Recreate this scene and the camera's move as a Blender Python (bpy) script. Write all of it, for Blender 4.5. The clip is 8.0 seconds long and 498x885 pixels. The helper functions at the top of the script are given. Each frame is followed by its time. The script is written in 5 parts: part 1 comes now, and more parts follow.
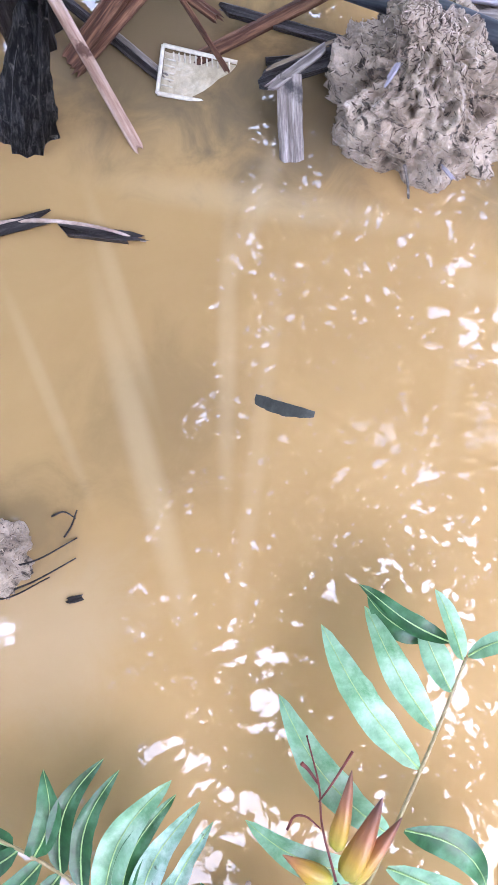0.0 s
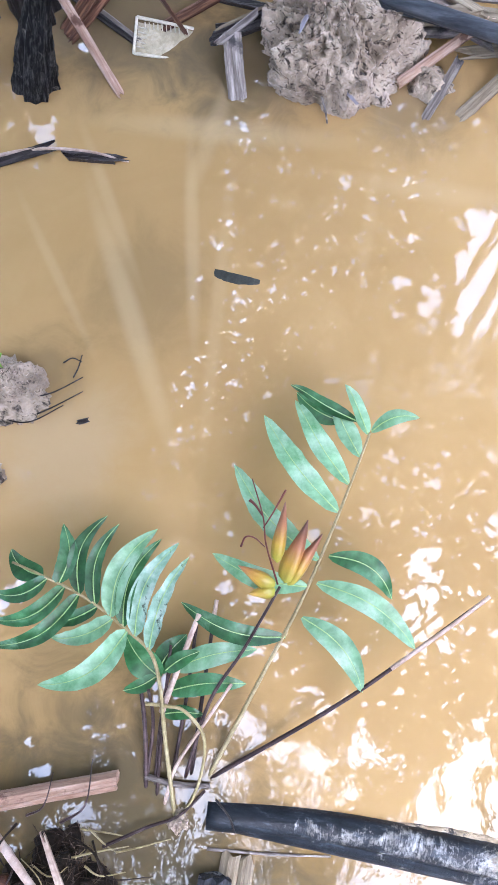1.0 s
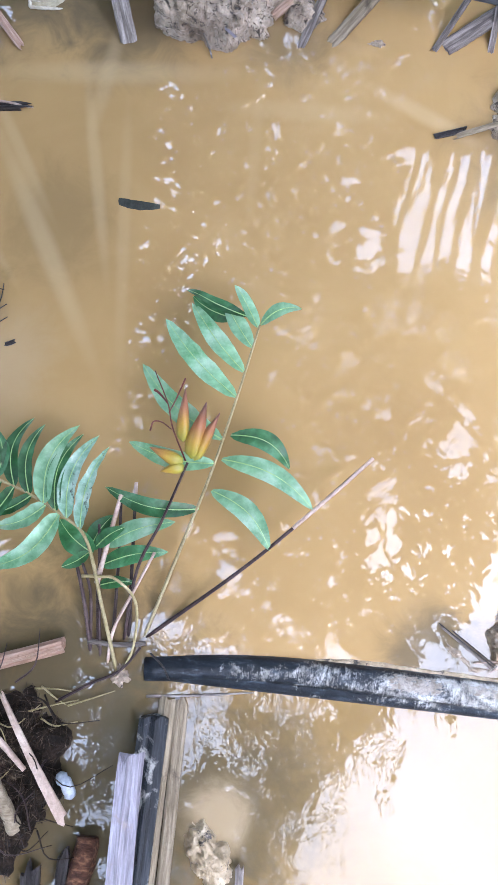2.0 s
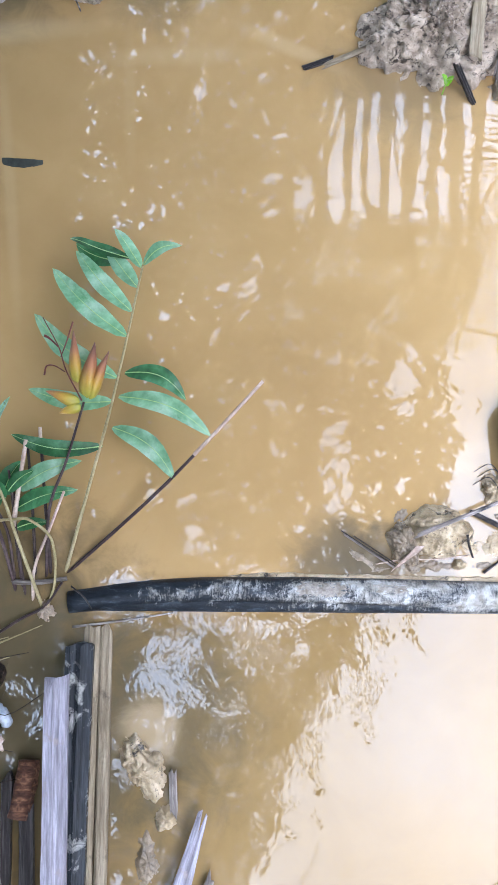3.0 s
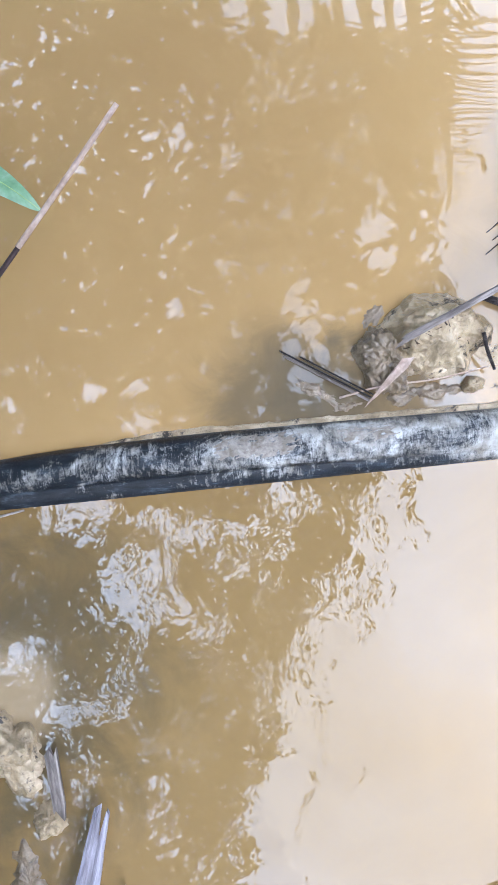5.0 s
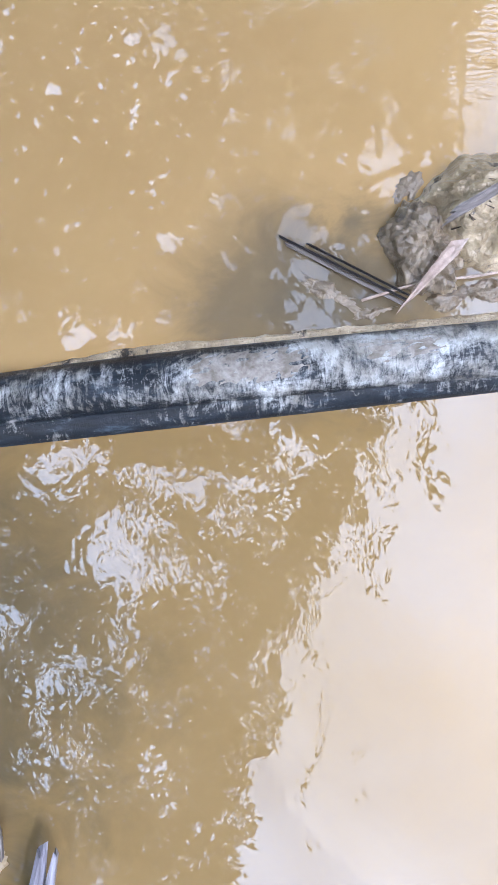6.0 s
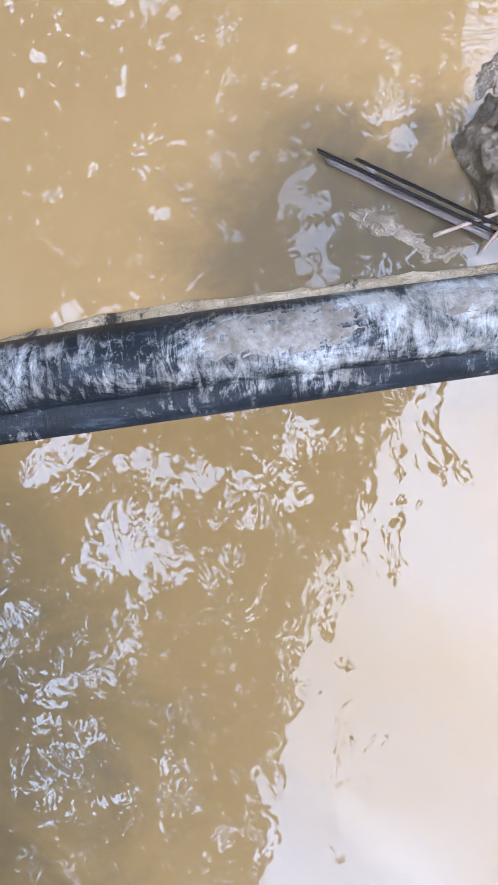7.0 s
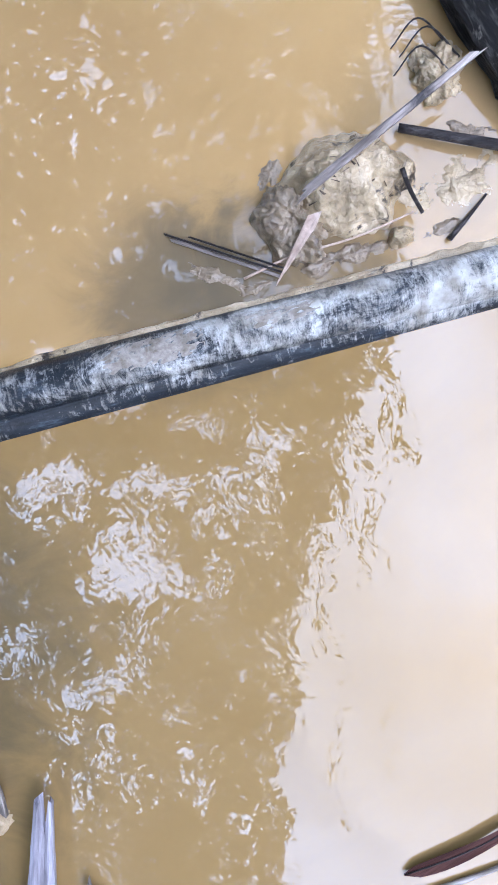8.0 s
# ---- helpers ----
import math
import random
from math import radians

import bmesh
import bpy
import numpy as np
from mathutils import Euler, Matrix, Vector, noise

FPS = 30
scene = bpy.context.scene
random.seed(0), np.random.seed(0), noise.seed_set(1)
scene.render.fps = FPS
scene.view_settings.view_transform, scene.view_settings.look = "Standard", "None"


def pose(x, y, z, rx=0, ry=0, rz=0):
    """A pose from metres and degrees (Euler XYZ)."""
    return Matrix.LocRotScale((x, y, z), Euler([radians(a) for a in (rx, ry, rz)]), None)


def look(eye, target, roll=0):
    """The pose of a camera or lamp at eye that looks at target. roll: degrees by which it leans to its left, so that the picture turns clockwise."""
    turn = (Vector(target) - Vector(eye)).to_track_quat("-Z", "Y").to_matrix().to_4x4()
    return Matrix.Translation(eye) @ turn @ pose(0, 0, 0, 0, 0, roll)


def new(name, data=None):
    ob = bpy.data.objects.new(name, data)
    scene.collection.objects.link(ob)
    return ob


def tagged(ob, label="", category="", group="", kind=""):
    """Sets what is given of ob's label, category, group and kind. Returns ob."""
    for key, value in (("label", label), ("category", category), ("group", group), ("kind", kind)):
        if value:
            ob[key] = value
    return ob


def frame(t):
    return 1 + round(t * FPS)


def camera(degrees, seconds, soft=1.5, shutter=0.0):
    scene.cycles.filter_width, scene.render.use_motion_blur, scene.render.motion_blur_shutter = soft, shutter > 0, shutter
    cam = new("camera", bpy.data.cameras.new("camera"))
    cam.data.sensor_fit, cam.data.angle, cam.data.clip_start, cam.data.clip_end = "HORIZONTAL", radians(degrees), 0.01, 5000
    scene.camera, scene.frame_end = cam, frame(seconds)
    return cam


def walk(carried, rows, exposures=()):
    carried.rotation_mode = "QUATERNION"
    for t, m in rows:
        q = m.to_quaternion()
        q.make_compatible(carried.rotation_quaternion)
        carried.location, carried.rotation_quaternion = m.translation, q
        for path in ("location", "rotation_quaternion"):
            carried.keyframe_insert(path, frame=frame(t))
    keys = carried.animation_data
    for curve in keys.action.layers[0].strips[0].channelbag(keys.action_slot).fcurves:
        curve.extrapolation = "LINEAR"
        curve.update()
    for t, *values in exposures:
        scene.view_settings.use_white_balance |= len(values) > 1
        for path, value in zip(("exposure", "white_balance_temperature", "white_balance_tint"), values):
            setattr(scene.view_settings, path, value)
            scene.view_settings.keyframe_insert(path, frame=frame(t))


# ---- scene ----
cam = camera(40.0, 8.0, soft=1.0)
PATH = [
    (0, -0.4806, 0.7282, 1.4374, 9.97, 0.03, 14.17),
    (0.5, -0.3786, 0.4491, 1.7290, 12.14, 0.53, 13.49),
    (1, -0.2640, 0.2335, 1.8052, 11.97, 0.37, 12.00),
    (1.5, -0.1344, 0.1173, 1.9068, 10.77, 0.68, 9.86),
    (2, 0.0036, 0.0040, 1.9855, 10.09, 0.38, 7.01),
    (2.2, 0.0663, -0.0284, 2.0165, 9.65, 0.25, 5.67),
    (3.3, 0.3322, -0.1426, 2.0594, 6.82, 0.29, -0.47),
    (3.5, 0.3583, -0.1553, 2.0586, 5.92, 0.12, -1.47),
    (4, 0.3939, -0.1782, 1.8483, 4.30, -0.15, -3.13),
    (4.5, 0.4350, -0.2096, 1.4583, 2.01, -0.08, -4.44),
    (4.7, 0.4498, -0.2362, 1.3876, 1.50, -0.06, -4.76),
    (5.8, 0.4851, -0.3129, 0.9393, -2.38, 0.13, -5.84),
    (6, 0.4794, -0.3177, 0.9307, -2.92, 0.17, -5.63),
    (6.5, 0.4540, -0.3049, 0.8019, -3.88, 0.15, -6.55),
    (7, 0.4451, -0.3132, 0.6876, -4.55, 0.11, -7.45),
    (7.5, 0.4757, -0.3362, 0.7719, -3.12, 0.06, -9.44),
    (8, 0.5949, -0.3853, 1.0574, -2.62, -0.18, -14.33),
]
walk(cam, [(row[0], pose(*row[1:])) for row in PATH], [(0, 1.86, 6350, 24), (0.5, 1.78, 6350, 23), (1, 1.66, 6350, 19), (1.5, 1.5, 6300, 17), (2.2, 1.34, 6320, 15), (3.5, 0.97, 6400, 10), (4.5, 0.88, 6350, 10), (6, 0.96, 6200, 13), (8, 0.97, 6000, 14)])

# ---- light ----
SUN_EL, SUN_AZ = radians(62), radians(128)
world = bpy.data.worlds.new("sky")
scene.world = world
world.use_nodes = True
wn, wl = world.node_tree.nodes, world.node_tree.links
bg = wn["Background"]
sky = wn.new("ShaderNodeTexSky")
sky.sky_type, sky.sun_disc = "NISHITA", False
sky.sun_elevation, sky.sun_rotation = SUN_EL, SUN_AZ
sky.dust_density, sky.air_density = 4.0, 1.0
wtc = wn.new("ShaderNodeTexCoord")
cloud = wn.new("ShaderNodeTexNoise")
cloud.inputs["Scale"].default_value, cloud.inputs["Detail"].default_value = 2.2, 6.0
cramp = wn.new("ShaderNodeValToRGB")
cramp.color_ramp.elements[0].position, cramp.color_ramp.elements[1].position = 0.30, 0.62
cmix = wn.new("ShaderNodeMixRGB")
cmix.inputs[2].default_value = (30.0, 37.5, 53.0, 1)
wl.new(wtc.outputs["Generated"], cloud.inputs["Vector"])
wl.new(cloud.outputs["Fac"], cramp.inputs["Fac"])
wl.new(cramp.outputs["Color"], cmix.inputs[0])
wl.new(sky.outputs["Color"], cmix.inputs[1])
wl.new(cmix.outputs["Color"], bg.inputs["Color"])
bg.inputs["Strength"].default_value = 0.12
sun_data = bpy.data.lights.new("sun", "SUN")
sun_data.energy, sun_data.angle, sun_data.color = 0.6, radians(50), (1.0, 0.96, 0.9)
sun = new("sun", sun_data)
sun.matrix_world = look((8 * math.sin(SUN_AZ), 8 * math.cos(SUN_AZ), 15), (0, 0, 0))


# ---- materials ----
def nodes_of(name):
    m = bpy.data.materials.new(name)
    m.use_nodes = True
    return m, m.node_tree.nodes, m.node_tree.links


def noise_node(n, l, coord, scale, detail=5.0, stretch=None, rough=0.6, dist=0.0):
    t = n.new("ShaderNodeTexNoise")
    t.inputs["Scale"].default_value, t.inputs["Detail"].default_value = scale, detail
    t.inputs["Roughness"].default_value, t.inputs["Distortion"].default_value = rough, dist
    if stretch:
        mp = n.new("ShaderNodeMapping")
        mp.inputs["Scale"].default_value = stretch
        l.new(coord, mp.inputs["Vector"])
        coord = mp.outputs["Vector"]
    l.new(coord, t.inputs["Vector"])
    return t.outputs["Fac"]


def ramp(n, l, fac, stops):
    r = n.new("ShaderNodeValToRGB")
    el = r.color_ramp.elements
    while len(el) < len(stops):
        el.new(0.5)
    for e, (p, c) in zip(el, stops):
        e.position, e.color = p, (*c, 1) if len(c) == 3 else c
    l.new(fac, r.inputs["Fac"])
    return r.outputs["Color"]


def mix(n, l, fac, a, b, kind="MIX"):
    m = n.new("ShaderNodeMixRGB")
    m.blend_type = kind
    for i, v in enumerate((fac, a, b)):
        if hasattr(v, "is_linked"):
            l.new(v, m.inputs[i])
        else:
            m.inputs[i].default_value = v if i == 0 else (*v, 1)
    return m.outputs["Color"]


BLACK, WHITE = (0, 0, 0), (1, 1, 1)


def surface(name, dark, mid, light, scale=20.0, stretch=None, rough=0.7, bump=0.4, fine=90.0, stain=None, stain_scale=6.0,
            stain_at=(0.52, 0.62), rough_stain=None, depth=0.004, vary=0.0, trans=0.0, spec=0.2):
    """Grain at two scales, an optional stain with its own colour, and relief."""
    m, n, l = nodes_of(name)
    p = n["Principled BSDF"]
    tc = n.new("ShaderNodeTexCoord").outputs["Object"]
    big = noise_node(n, l, tc, scale, 6, stretch, 0.65, 0.3)
    small = noise_node(n, l, tc, fine, 4, stretch, 0.7)
    col = ramp(n, l, big, [(0.28, dark), (0.5, mid), (0.72, light)])
    col = mix(n, l, 0.55, col, ramp(n, l, small, [(0.25, (0.45,) * 3), (0.7, (1.25,) * 3)]), "MULTIPLY")
    p.inputs["Roughness"].default_value = rough
    p.inputs["Specular IOR Level"].default_value = spec
    if stain:
        spot = noise_node(n, l, tc, stain_scale, 7, None, 0.7, 0.6)
        f = ramp(n, l, spot, [(stain_at[0], BLACK), (stain_at[1], WHITE)])
        col = mix(n, l, f, col, stain)
        if rough_stain is not None:
            l.new(mix(n, l, f, (rough,) * 3, (rough_stain,) * 3), p.inputs["Roughness"])
    if vary:
        oi = n.new("ShaderNodeObjectInfo").outputs["Random"]
        col = mix(n, l, 1.0, col, ramp(n, l, oi, [(0, (1 - vary,) * 3), (1, (1 + vary * 0.6,) * 3)]), "MULTIPLY")
    l.new(col, p.inputs["Base Color"])
    b = n.new("ShaderNodeBump")
    b.inputs["Strength"].default_value, b.inputs["Distance"].default_value = bump, depth
    h = n.new("ShaderNodeMath")
    h.operation = "ADD"
    l.new(big, h.inputs[0])
    l.new(small, h.inputs[1])
    l.new(h.outputs[0], b.inputs["Height"])
    l.new(b.outputs["Normal"], p.inputs["Normal"])
    if trans:
        p.inputs["Subsurface Weight"].default_value = 0.0
        tr = n.new("ShaderNodeBsdfTranslucent")
        l.new(col, tr.inputs["Color"])
        ms = n.new("ShaderNodeMixShader")
        ms.inputs[0].default_value = trans
        l.new(p.outputs[0], ms.inputs[1])
        l.new(tr.outputs[0], ms.inputs[2])
        l.new(ms.outputs[0], n["Material Output"].inputs["Surface"])
    return m


WATER_DARK, WATER_MID, WATER_PALE = (0.328, 0.201, 0.083), (0.400, 0.251, 0.106), (0.455, 0.298, 0.138)


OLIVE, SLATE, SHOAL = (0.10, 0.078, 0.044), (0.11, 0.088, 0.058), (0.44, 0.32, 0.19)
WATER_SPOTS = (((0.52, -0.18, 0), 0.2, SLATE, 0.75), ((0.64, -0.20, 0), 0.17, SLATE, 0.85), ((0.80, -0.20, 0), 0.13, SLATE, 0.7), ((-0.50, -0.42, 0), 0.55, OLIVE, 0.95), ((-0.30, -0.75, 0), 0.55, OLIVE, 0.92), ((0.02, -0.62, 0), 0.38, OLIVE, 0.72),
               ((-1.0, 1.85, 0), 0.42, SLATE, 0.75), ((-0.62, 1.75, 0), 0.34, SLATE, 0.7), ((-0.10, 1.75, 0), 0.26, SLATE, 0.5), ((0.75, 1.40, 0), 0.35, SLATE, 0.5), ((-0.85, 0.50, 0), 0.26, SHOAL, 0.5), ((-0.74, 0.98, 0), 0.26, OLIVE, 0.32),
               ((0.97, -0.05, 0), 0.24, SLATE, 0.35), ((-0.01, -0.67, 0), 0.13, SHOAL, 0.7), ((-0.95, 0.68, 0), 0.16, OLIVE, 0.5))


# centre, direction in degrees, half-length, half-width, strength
REFLECTED_STREAKS = ((-0.76, 0.90, 120, 0.55, 0.045, 0.34), (-0.64, 1.16, 104, 0.46, 0.03, 0.28), (-0.90, 1.22, 122, 0.36, 0.028, 0.24), (-0.52, 0.95, 97, 0.6, 0.03, 0.16), (-0.15, 1.3, 93, 0.36, 0.03, 0.1), (-1.0, 0.98, 128, 0.35, 0.022, 0.2),
               (-0.62, 1.52, 6, 0.5, 0.06, 0.3), (0.38, 1.48, -25, 0.26, 0.04, 0.3), (-0.66, 1.5, 85, 0.3, 0.04, 0.22), (0.0, 1.45, 2, 0.35, 0.05, 0.2))


def water_material(name):
    m, n, l = nodes_of(name)
    out = n["Material Output"]
    n.remove(n["Principled BSDF"])
    tc = n.new("ShaderNodeTexCoord").outputs["Object"]
    broad = noise_node(n, l, tc, 0.75, 4, None, 0.55, 0.6)
    cloudy = noise_node(n, l, tc, 3.2, 6, None, 0.6, 1.2)
    col = ramp(n, l, broad, [(0.30, WATER_DARK), (0.5, WATER_MID), (0.70, WATER_PALE)])
    col = mix(n, l, 0.22, col, ramp(n, l, cloudy, [(0.3, WATER_DARK), (0.7, WATER_PALE)]))
    # south of the pipe the water's colour is darkened to offset brighter sky light
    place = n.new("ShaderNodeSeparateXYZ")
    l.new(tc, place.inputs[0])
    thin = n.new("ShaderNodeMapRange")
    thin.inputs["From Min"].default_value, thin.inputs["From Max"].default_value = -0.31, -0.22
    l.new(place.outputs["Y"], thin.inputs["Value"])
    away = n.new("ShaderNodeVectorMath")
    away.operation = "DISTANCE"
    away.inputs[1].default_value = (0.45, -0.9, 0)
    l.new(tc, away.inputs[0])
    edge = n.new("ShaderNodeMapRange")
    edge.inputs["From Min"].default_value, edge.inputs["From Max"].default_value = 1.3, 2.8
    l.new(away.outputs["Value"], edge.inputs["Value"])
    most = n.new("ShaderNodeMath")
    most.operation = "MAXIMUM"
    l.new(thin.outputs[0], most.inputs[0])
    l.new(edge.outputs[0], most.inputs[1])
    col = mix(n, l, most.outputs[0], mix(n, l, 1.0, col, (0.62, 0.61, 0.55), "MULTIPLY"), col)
    # dark spots for contrast, and pale shoals that show through where the pond is shallow
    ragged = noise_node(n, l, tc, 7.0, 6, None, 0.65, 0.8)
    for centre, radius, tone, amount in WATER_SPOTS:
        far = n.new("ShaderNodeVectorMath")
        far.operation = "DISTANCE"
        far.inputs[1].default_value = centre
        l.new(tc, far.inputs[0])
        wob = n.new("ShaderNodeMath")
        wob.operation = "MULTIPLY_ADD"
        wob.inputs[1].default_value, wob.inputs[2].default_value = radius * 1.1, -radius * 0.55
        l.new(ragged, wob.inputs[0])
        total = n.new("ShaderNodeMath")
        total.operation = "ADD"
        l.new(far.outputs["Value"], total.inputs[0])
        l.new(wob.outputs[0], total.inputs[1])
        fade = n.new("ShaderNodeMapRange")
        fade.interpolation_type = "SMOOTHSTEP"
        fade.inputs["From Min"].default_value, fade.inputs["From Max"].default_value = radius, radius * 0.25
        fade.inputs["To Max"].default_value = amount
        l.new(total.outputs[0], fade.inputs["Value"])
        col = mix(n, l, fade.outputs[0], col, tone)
    # long soft pale streaks: reflections of trunks and sky painted into the colour
    for cx, cy, turn, half, wide, amount in REFLECTED_STREAKS:
        mp = n.new("ShaderNodeMapping")
        mp.vector_type = "TEXTURE"
        mp.inputs["Location"].default_value = (cx, cy, 0)
        mp.inputs["Rotation"].default_value = (0, 0, radians(turn))
        mp.inputs["Scale"].default_value = (half, wide, 1)
        l.new(tc, mp.inputs["Vector"])
        ln = n.new("ShaderNodeVectorMath")
        ln.operation = "LENGTH"
        l.new(mp.outputs["Vector"], ln.inputs[0])
        fade = n.new("ShaderNodeMapRange")
        fade.interpolation_type = "SMOOTHSTEP"
        fade.inputs["From Min"].default_value, fade.inputs["From Max"].default_value = 1.0, 0.2
        fade.inputs["To Max"].default_value = amount
        l.new(ln.outputs["Value"], fade.inputs["Value"])
        col = mix(n, l, fade.outputs[0], col, (0.58, 0.43, 0.25))
    dif = n.new("ShaderNodeBsdfDiffuse")
    l.new(col, dif.inputs["Color"])
    # ripples: long soft swell everywhere, short ones in patches
    swell = noise_node(n, l, tc, 3.0, 1.5, None, 0.4, 0.3)
    short = noise_node(n, l, tc, 14.0, 2.0, (1.35, 1.0, 1.0), 0.45, 0.6)
    patch = ramp(n, l, noise_node(n, l, tc, 0.9, 2), [(0.40, (0.12,) * 3), (0.62, (1.0,) * 3)])
    sepxyz = n.new("ShaderNodeSeparateXYZ")
    l.new(tc, sepxyz.inputs[0])
    south = n.new("ShaderNodeMapRange")
    south.inputs["From Min"].default_value, south.inputs["From Max"].default_value = 0.1, -0.5
    south.inputs["To Min"].default_value, south.inputs["To Max"].default_value = 0.25, 0.95
    l.new(sepxyz.outputs["Y"], south.inputs["Value"])
    b1 = n.new("ShaderNodeBump")
    b1.inputs["Strength"].default_value, b1.inputs["Distance"].default_value = 1.0, 0.0024
    l.new(swell, b1.inputs["Height"])
    amt = n.new("ShaderNodeMath")
    amt.operation = "MULTIPLY"
    l.new(patch, amt.inputs[0])
    l.new(south.outputs[0], amt.inputs[1])
    hs = n.new("ShaderNodeMath")
    hs.operation = "MULTIPLY"
    l.new(short, hs.inputs[0])
    l.new(amt.outputs[0], hs.inputs[1])
    fine = noise_node(n, l, tc, 42.0, 1.5, (1.2, 1.0, 1.0), 0.4, 0.8)
    hf = n.new("ShaderNodeMath")
    hf.operation = "MULTIPLY"
    l.new(fine, hf.inputs[0])
    l.new(amt.outputs[0], hf.inputs[1])
    b2 = n.new("ShaderNodeBump")
    b2.inputs["Strength"].default_value, b2.inputs["Distance"].default_value = 1.0, 0.00095
    l.new(hs.outputs[0], b2.inputs["Height"])
    l.new(b1.outputs["Normal"], b2.inputs["Normal"])
    b3 = n.new("ShaderNodeBump")
    b3.inputs["Strength"].default_value, b3.inputs["Distance"].default_value = 1.0, 0.00032
    l.new(hf.outputs[0], b3.inputs["Height"])
    l.new(b2.outputs["Normal"], b3.inputs["Normal"])
    shine = n.new("ShaderNodeBsdfGlossy")
    shine.inputs["Roughness"].default_value = 0.0
    l.new(b3.outputs["Normal"], shine.inputs["Normal"])
    fr = n.new("ShaderNodeFresnel")
    fr.inputs["IOR"].default_value = 1.6
    l.new(b3.outputs["Normal"], fr.inputs["Normal"])
    top = n.new("ShaderNodeMixShader")
    l.new(fr.outputs[0], top.inputs[0])
    l.new(dif.outputs[0], top.inputs[1])
    l.new(shine.outputs[0], top.inputs[2])
    l.new(top.outputs[0], out.inputs["Surface"])
    return m


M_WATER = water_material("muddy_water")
M_BED = surface("pond_mud", (0.22, 0.15, 0.07), (0.31, 0.21, 0.1), (0.4, 0.29, 0.15), 2.0, None, 0.9, 0.3, 30)
# the dark stain puts the shade of wet crevices into the mud colour
M_MUD = surface("drying_mud", (0.15, 0.10, 0.066), (0.50, 0.39, 0.295), (0.80, 0.665, 0.53), 10, None, 0.4, 1.0, 75,
                stain=(0.045, 0.03, 0.02), stain_scale=30, stain_at=(0.54, 0.62), depth=0.014, spec=0.45)
M_CLAY = surface("wet_clay", (0.07, 0.046, 0.025), (0.23, 0.165, 0.10), (0.52, 0.43, 0.33), 8, None, 0.28, 0.8, 70,
                 stain=(0.09, 0.065, 0.045), stain_scale=20, stain_at=(0.55, 0.64), depth=0.006, spec=0.75)
# dark stain flecks paint in the shaded crevices of the clay
M_CLOD = surface("pale_wet_clay", (0.15, 0.10, 0.05), (0.42, 0.315, 0.19), (0.70, 0.57, 0.41), 9, None, 0.3, 1.0, 46, stain=(0.035, 0.025, 0.018), stain_scale=17, stain_at=(0.57, 0.63), depth=0.008, spec=0.6)
M_FIBRE, fn, fl = nodes_of("mud_fibre")
fl.new(ramp(fn, fl, fn.new("ShaderNodeNewGeometry").outputs["Random Per Island"], [(0.0, (0.05, 0.033, 0.022)), (0.5, (0.17, 0.12, 0.085)), (0.7, (0.45, 0.35, 0.28)), (1.0, (0.80, 0.68, 0.58))]), fn["Principled BSDF"].inputs["Base Color"])
fn["Principled BSDF"].inputs["Roughness"].default_value = 0.6
M_PIPE_FAR = surface("grey_black_polythene", (0.015, 0.018, 0.023), (0.04, 0.047, 0.057), (0.10, 0.11, 0.125), 12, (0.4, 3, 3), 0.35, 0.2, 80, depth=0.002)
M_CRUST = surface("dried_silt_crust", (0.17, 0.14, 0.11), (0.31, 0.27, 0.23), (0.46, 0.42, 0.37), 40, None, 0.8, 0.8, 160, depth=0.004)
WOODY = (0.6, 9, 9)
M_TAN = surface("tan_wood", (0.13, 0.095, 0.058), (0.28, 0.22, 0.15), (0.44, 0.365, 0.265), 9, WOODY, 0.6, 0.7, 40, stain=(0.1, 0.075, 0.05), stain_scale=9, stain_at=(0.58, 0.72), vary=0.2)
M_GREY = surface("grey_wood", (0.045, 0.036, 0.032), (0.21, 0.175, 0.155), (0.52, 0.45, 0.41), 9, WOODY, 0.6, 0.8, 40, stain=(0.05, 0.045, 0.045), stain_scale=8, stain_at=(0.54, 0.7), vary=0.25)
M_VIOLET = surface("bleached_wood", (0.11, 0.10, 0.112), (0.28, 0.255, 0.29), (0.52, 0.49, 0.56), 8, WOODY, 0.4, 0.5, 40, stain=(0.3, 0.25, 0.24), stain_scale=12, stain_at=(0.6, 0.72))
M_RUST = surface("reddish_wood", (0.025, 0.011, 0.008), (0.11, 0.046, 0.027), (0.36, 0.18, 0.10), 9, WOODY, 0.6, 0.8, 40, vary=0.15)
M_PINK = surface("pink_split_wood", (0.22, 0.115, 0.075), (0.43, 0.27, 0.195), (0.63, 0.47, 0.38), 8, WOODY, 0.55, 0.5, 45, stain=(0.12, 0.06, 0.04), stain_scale=7, stain_at=(0.6, 0.68))
M_MAROON = surface("maroon_dead_leaf", (0.015, 0.006, 0.005), (0.045, 0.016, 0.013), (0.11, 0.05, 0.04), 10, (0.6, 6, 6), 0.65, 0.5, 60, spec=0.1)
M_CHAR = surface("charred_wood", (0.003, 0.003, 0.0035), (0.014, 0.0135, 0.014), (0.16, 0.15, 0.14), 30, (0.7, 4, 4), 0.4, 1.0, 110, stain=(0.36, 0.33, 0.29), stain_scale=38, stain_at=(0.60, 0.70), depth=0.012)
M_SOOT = surface("soot_black_plank", (0.008, 0.009, 0.011), (0.025, 0.028, 0.033), (0.07, 0.078, 0.09), 10, WOODY, 0.25, 0.7, 40, stain=(0.34, 0.33, 0.31), stain_scale=16, stain_at=(0.56, 0.66), rough_stain=0.7)
M_DARK = surface("dark_wet_wood", (0.008, 0.006, 0.006), (0.025, 0.02, 0.019), (0.10, 0.085, 0.085), 9, WOODY, 0.35, 0.8, 40, vary=0.2)
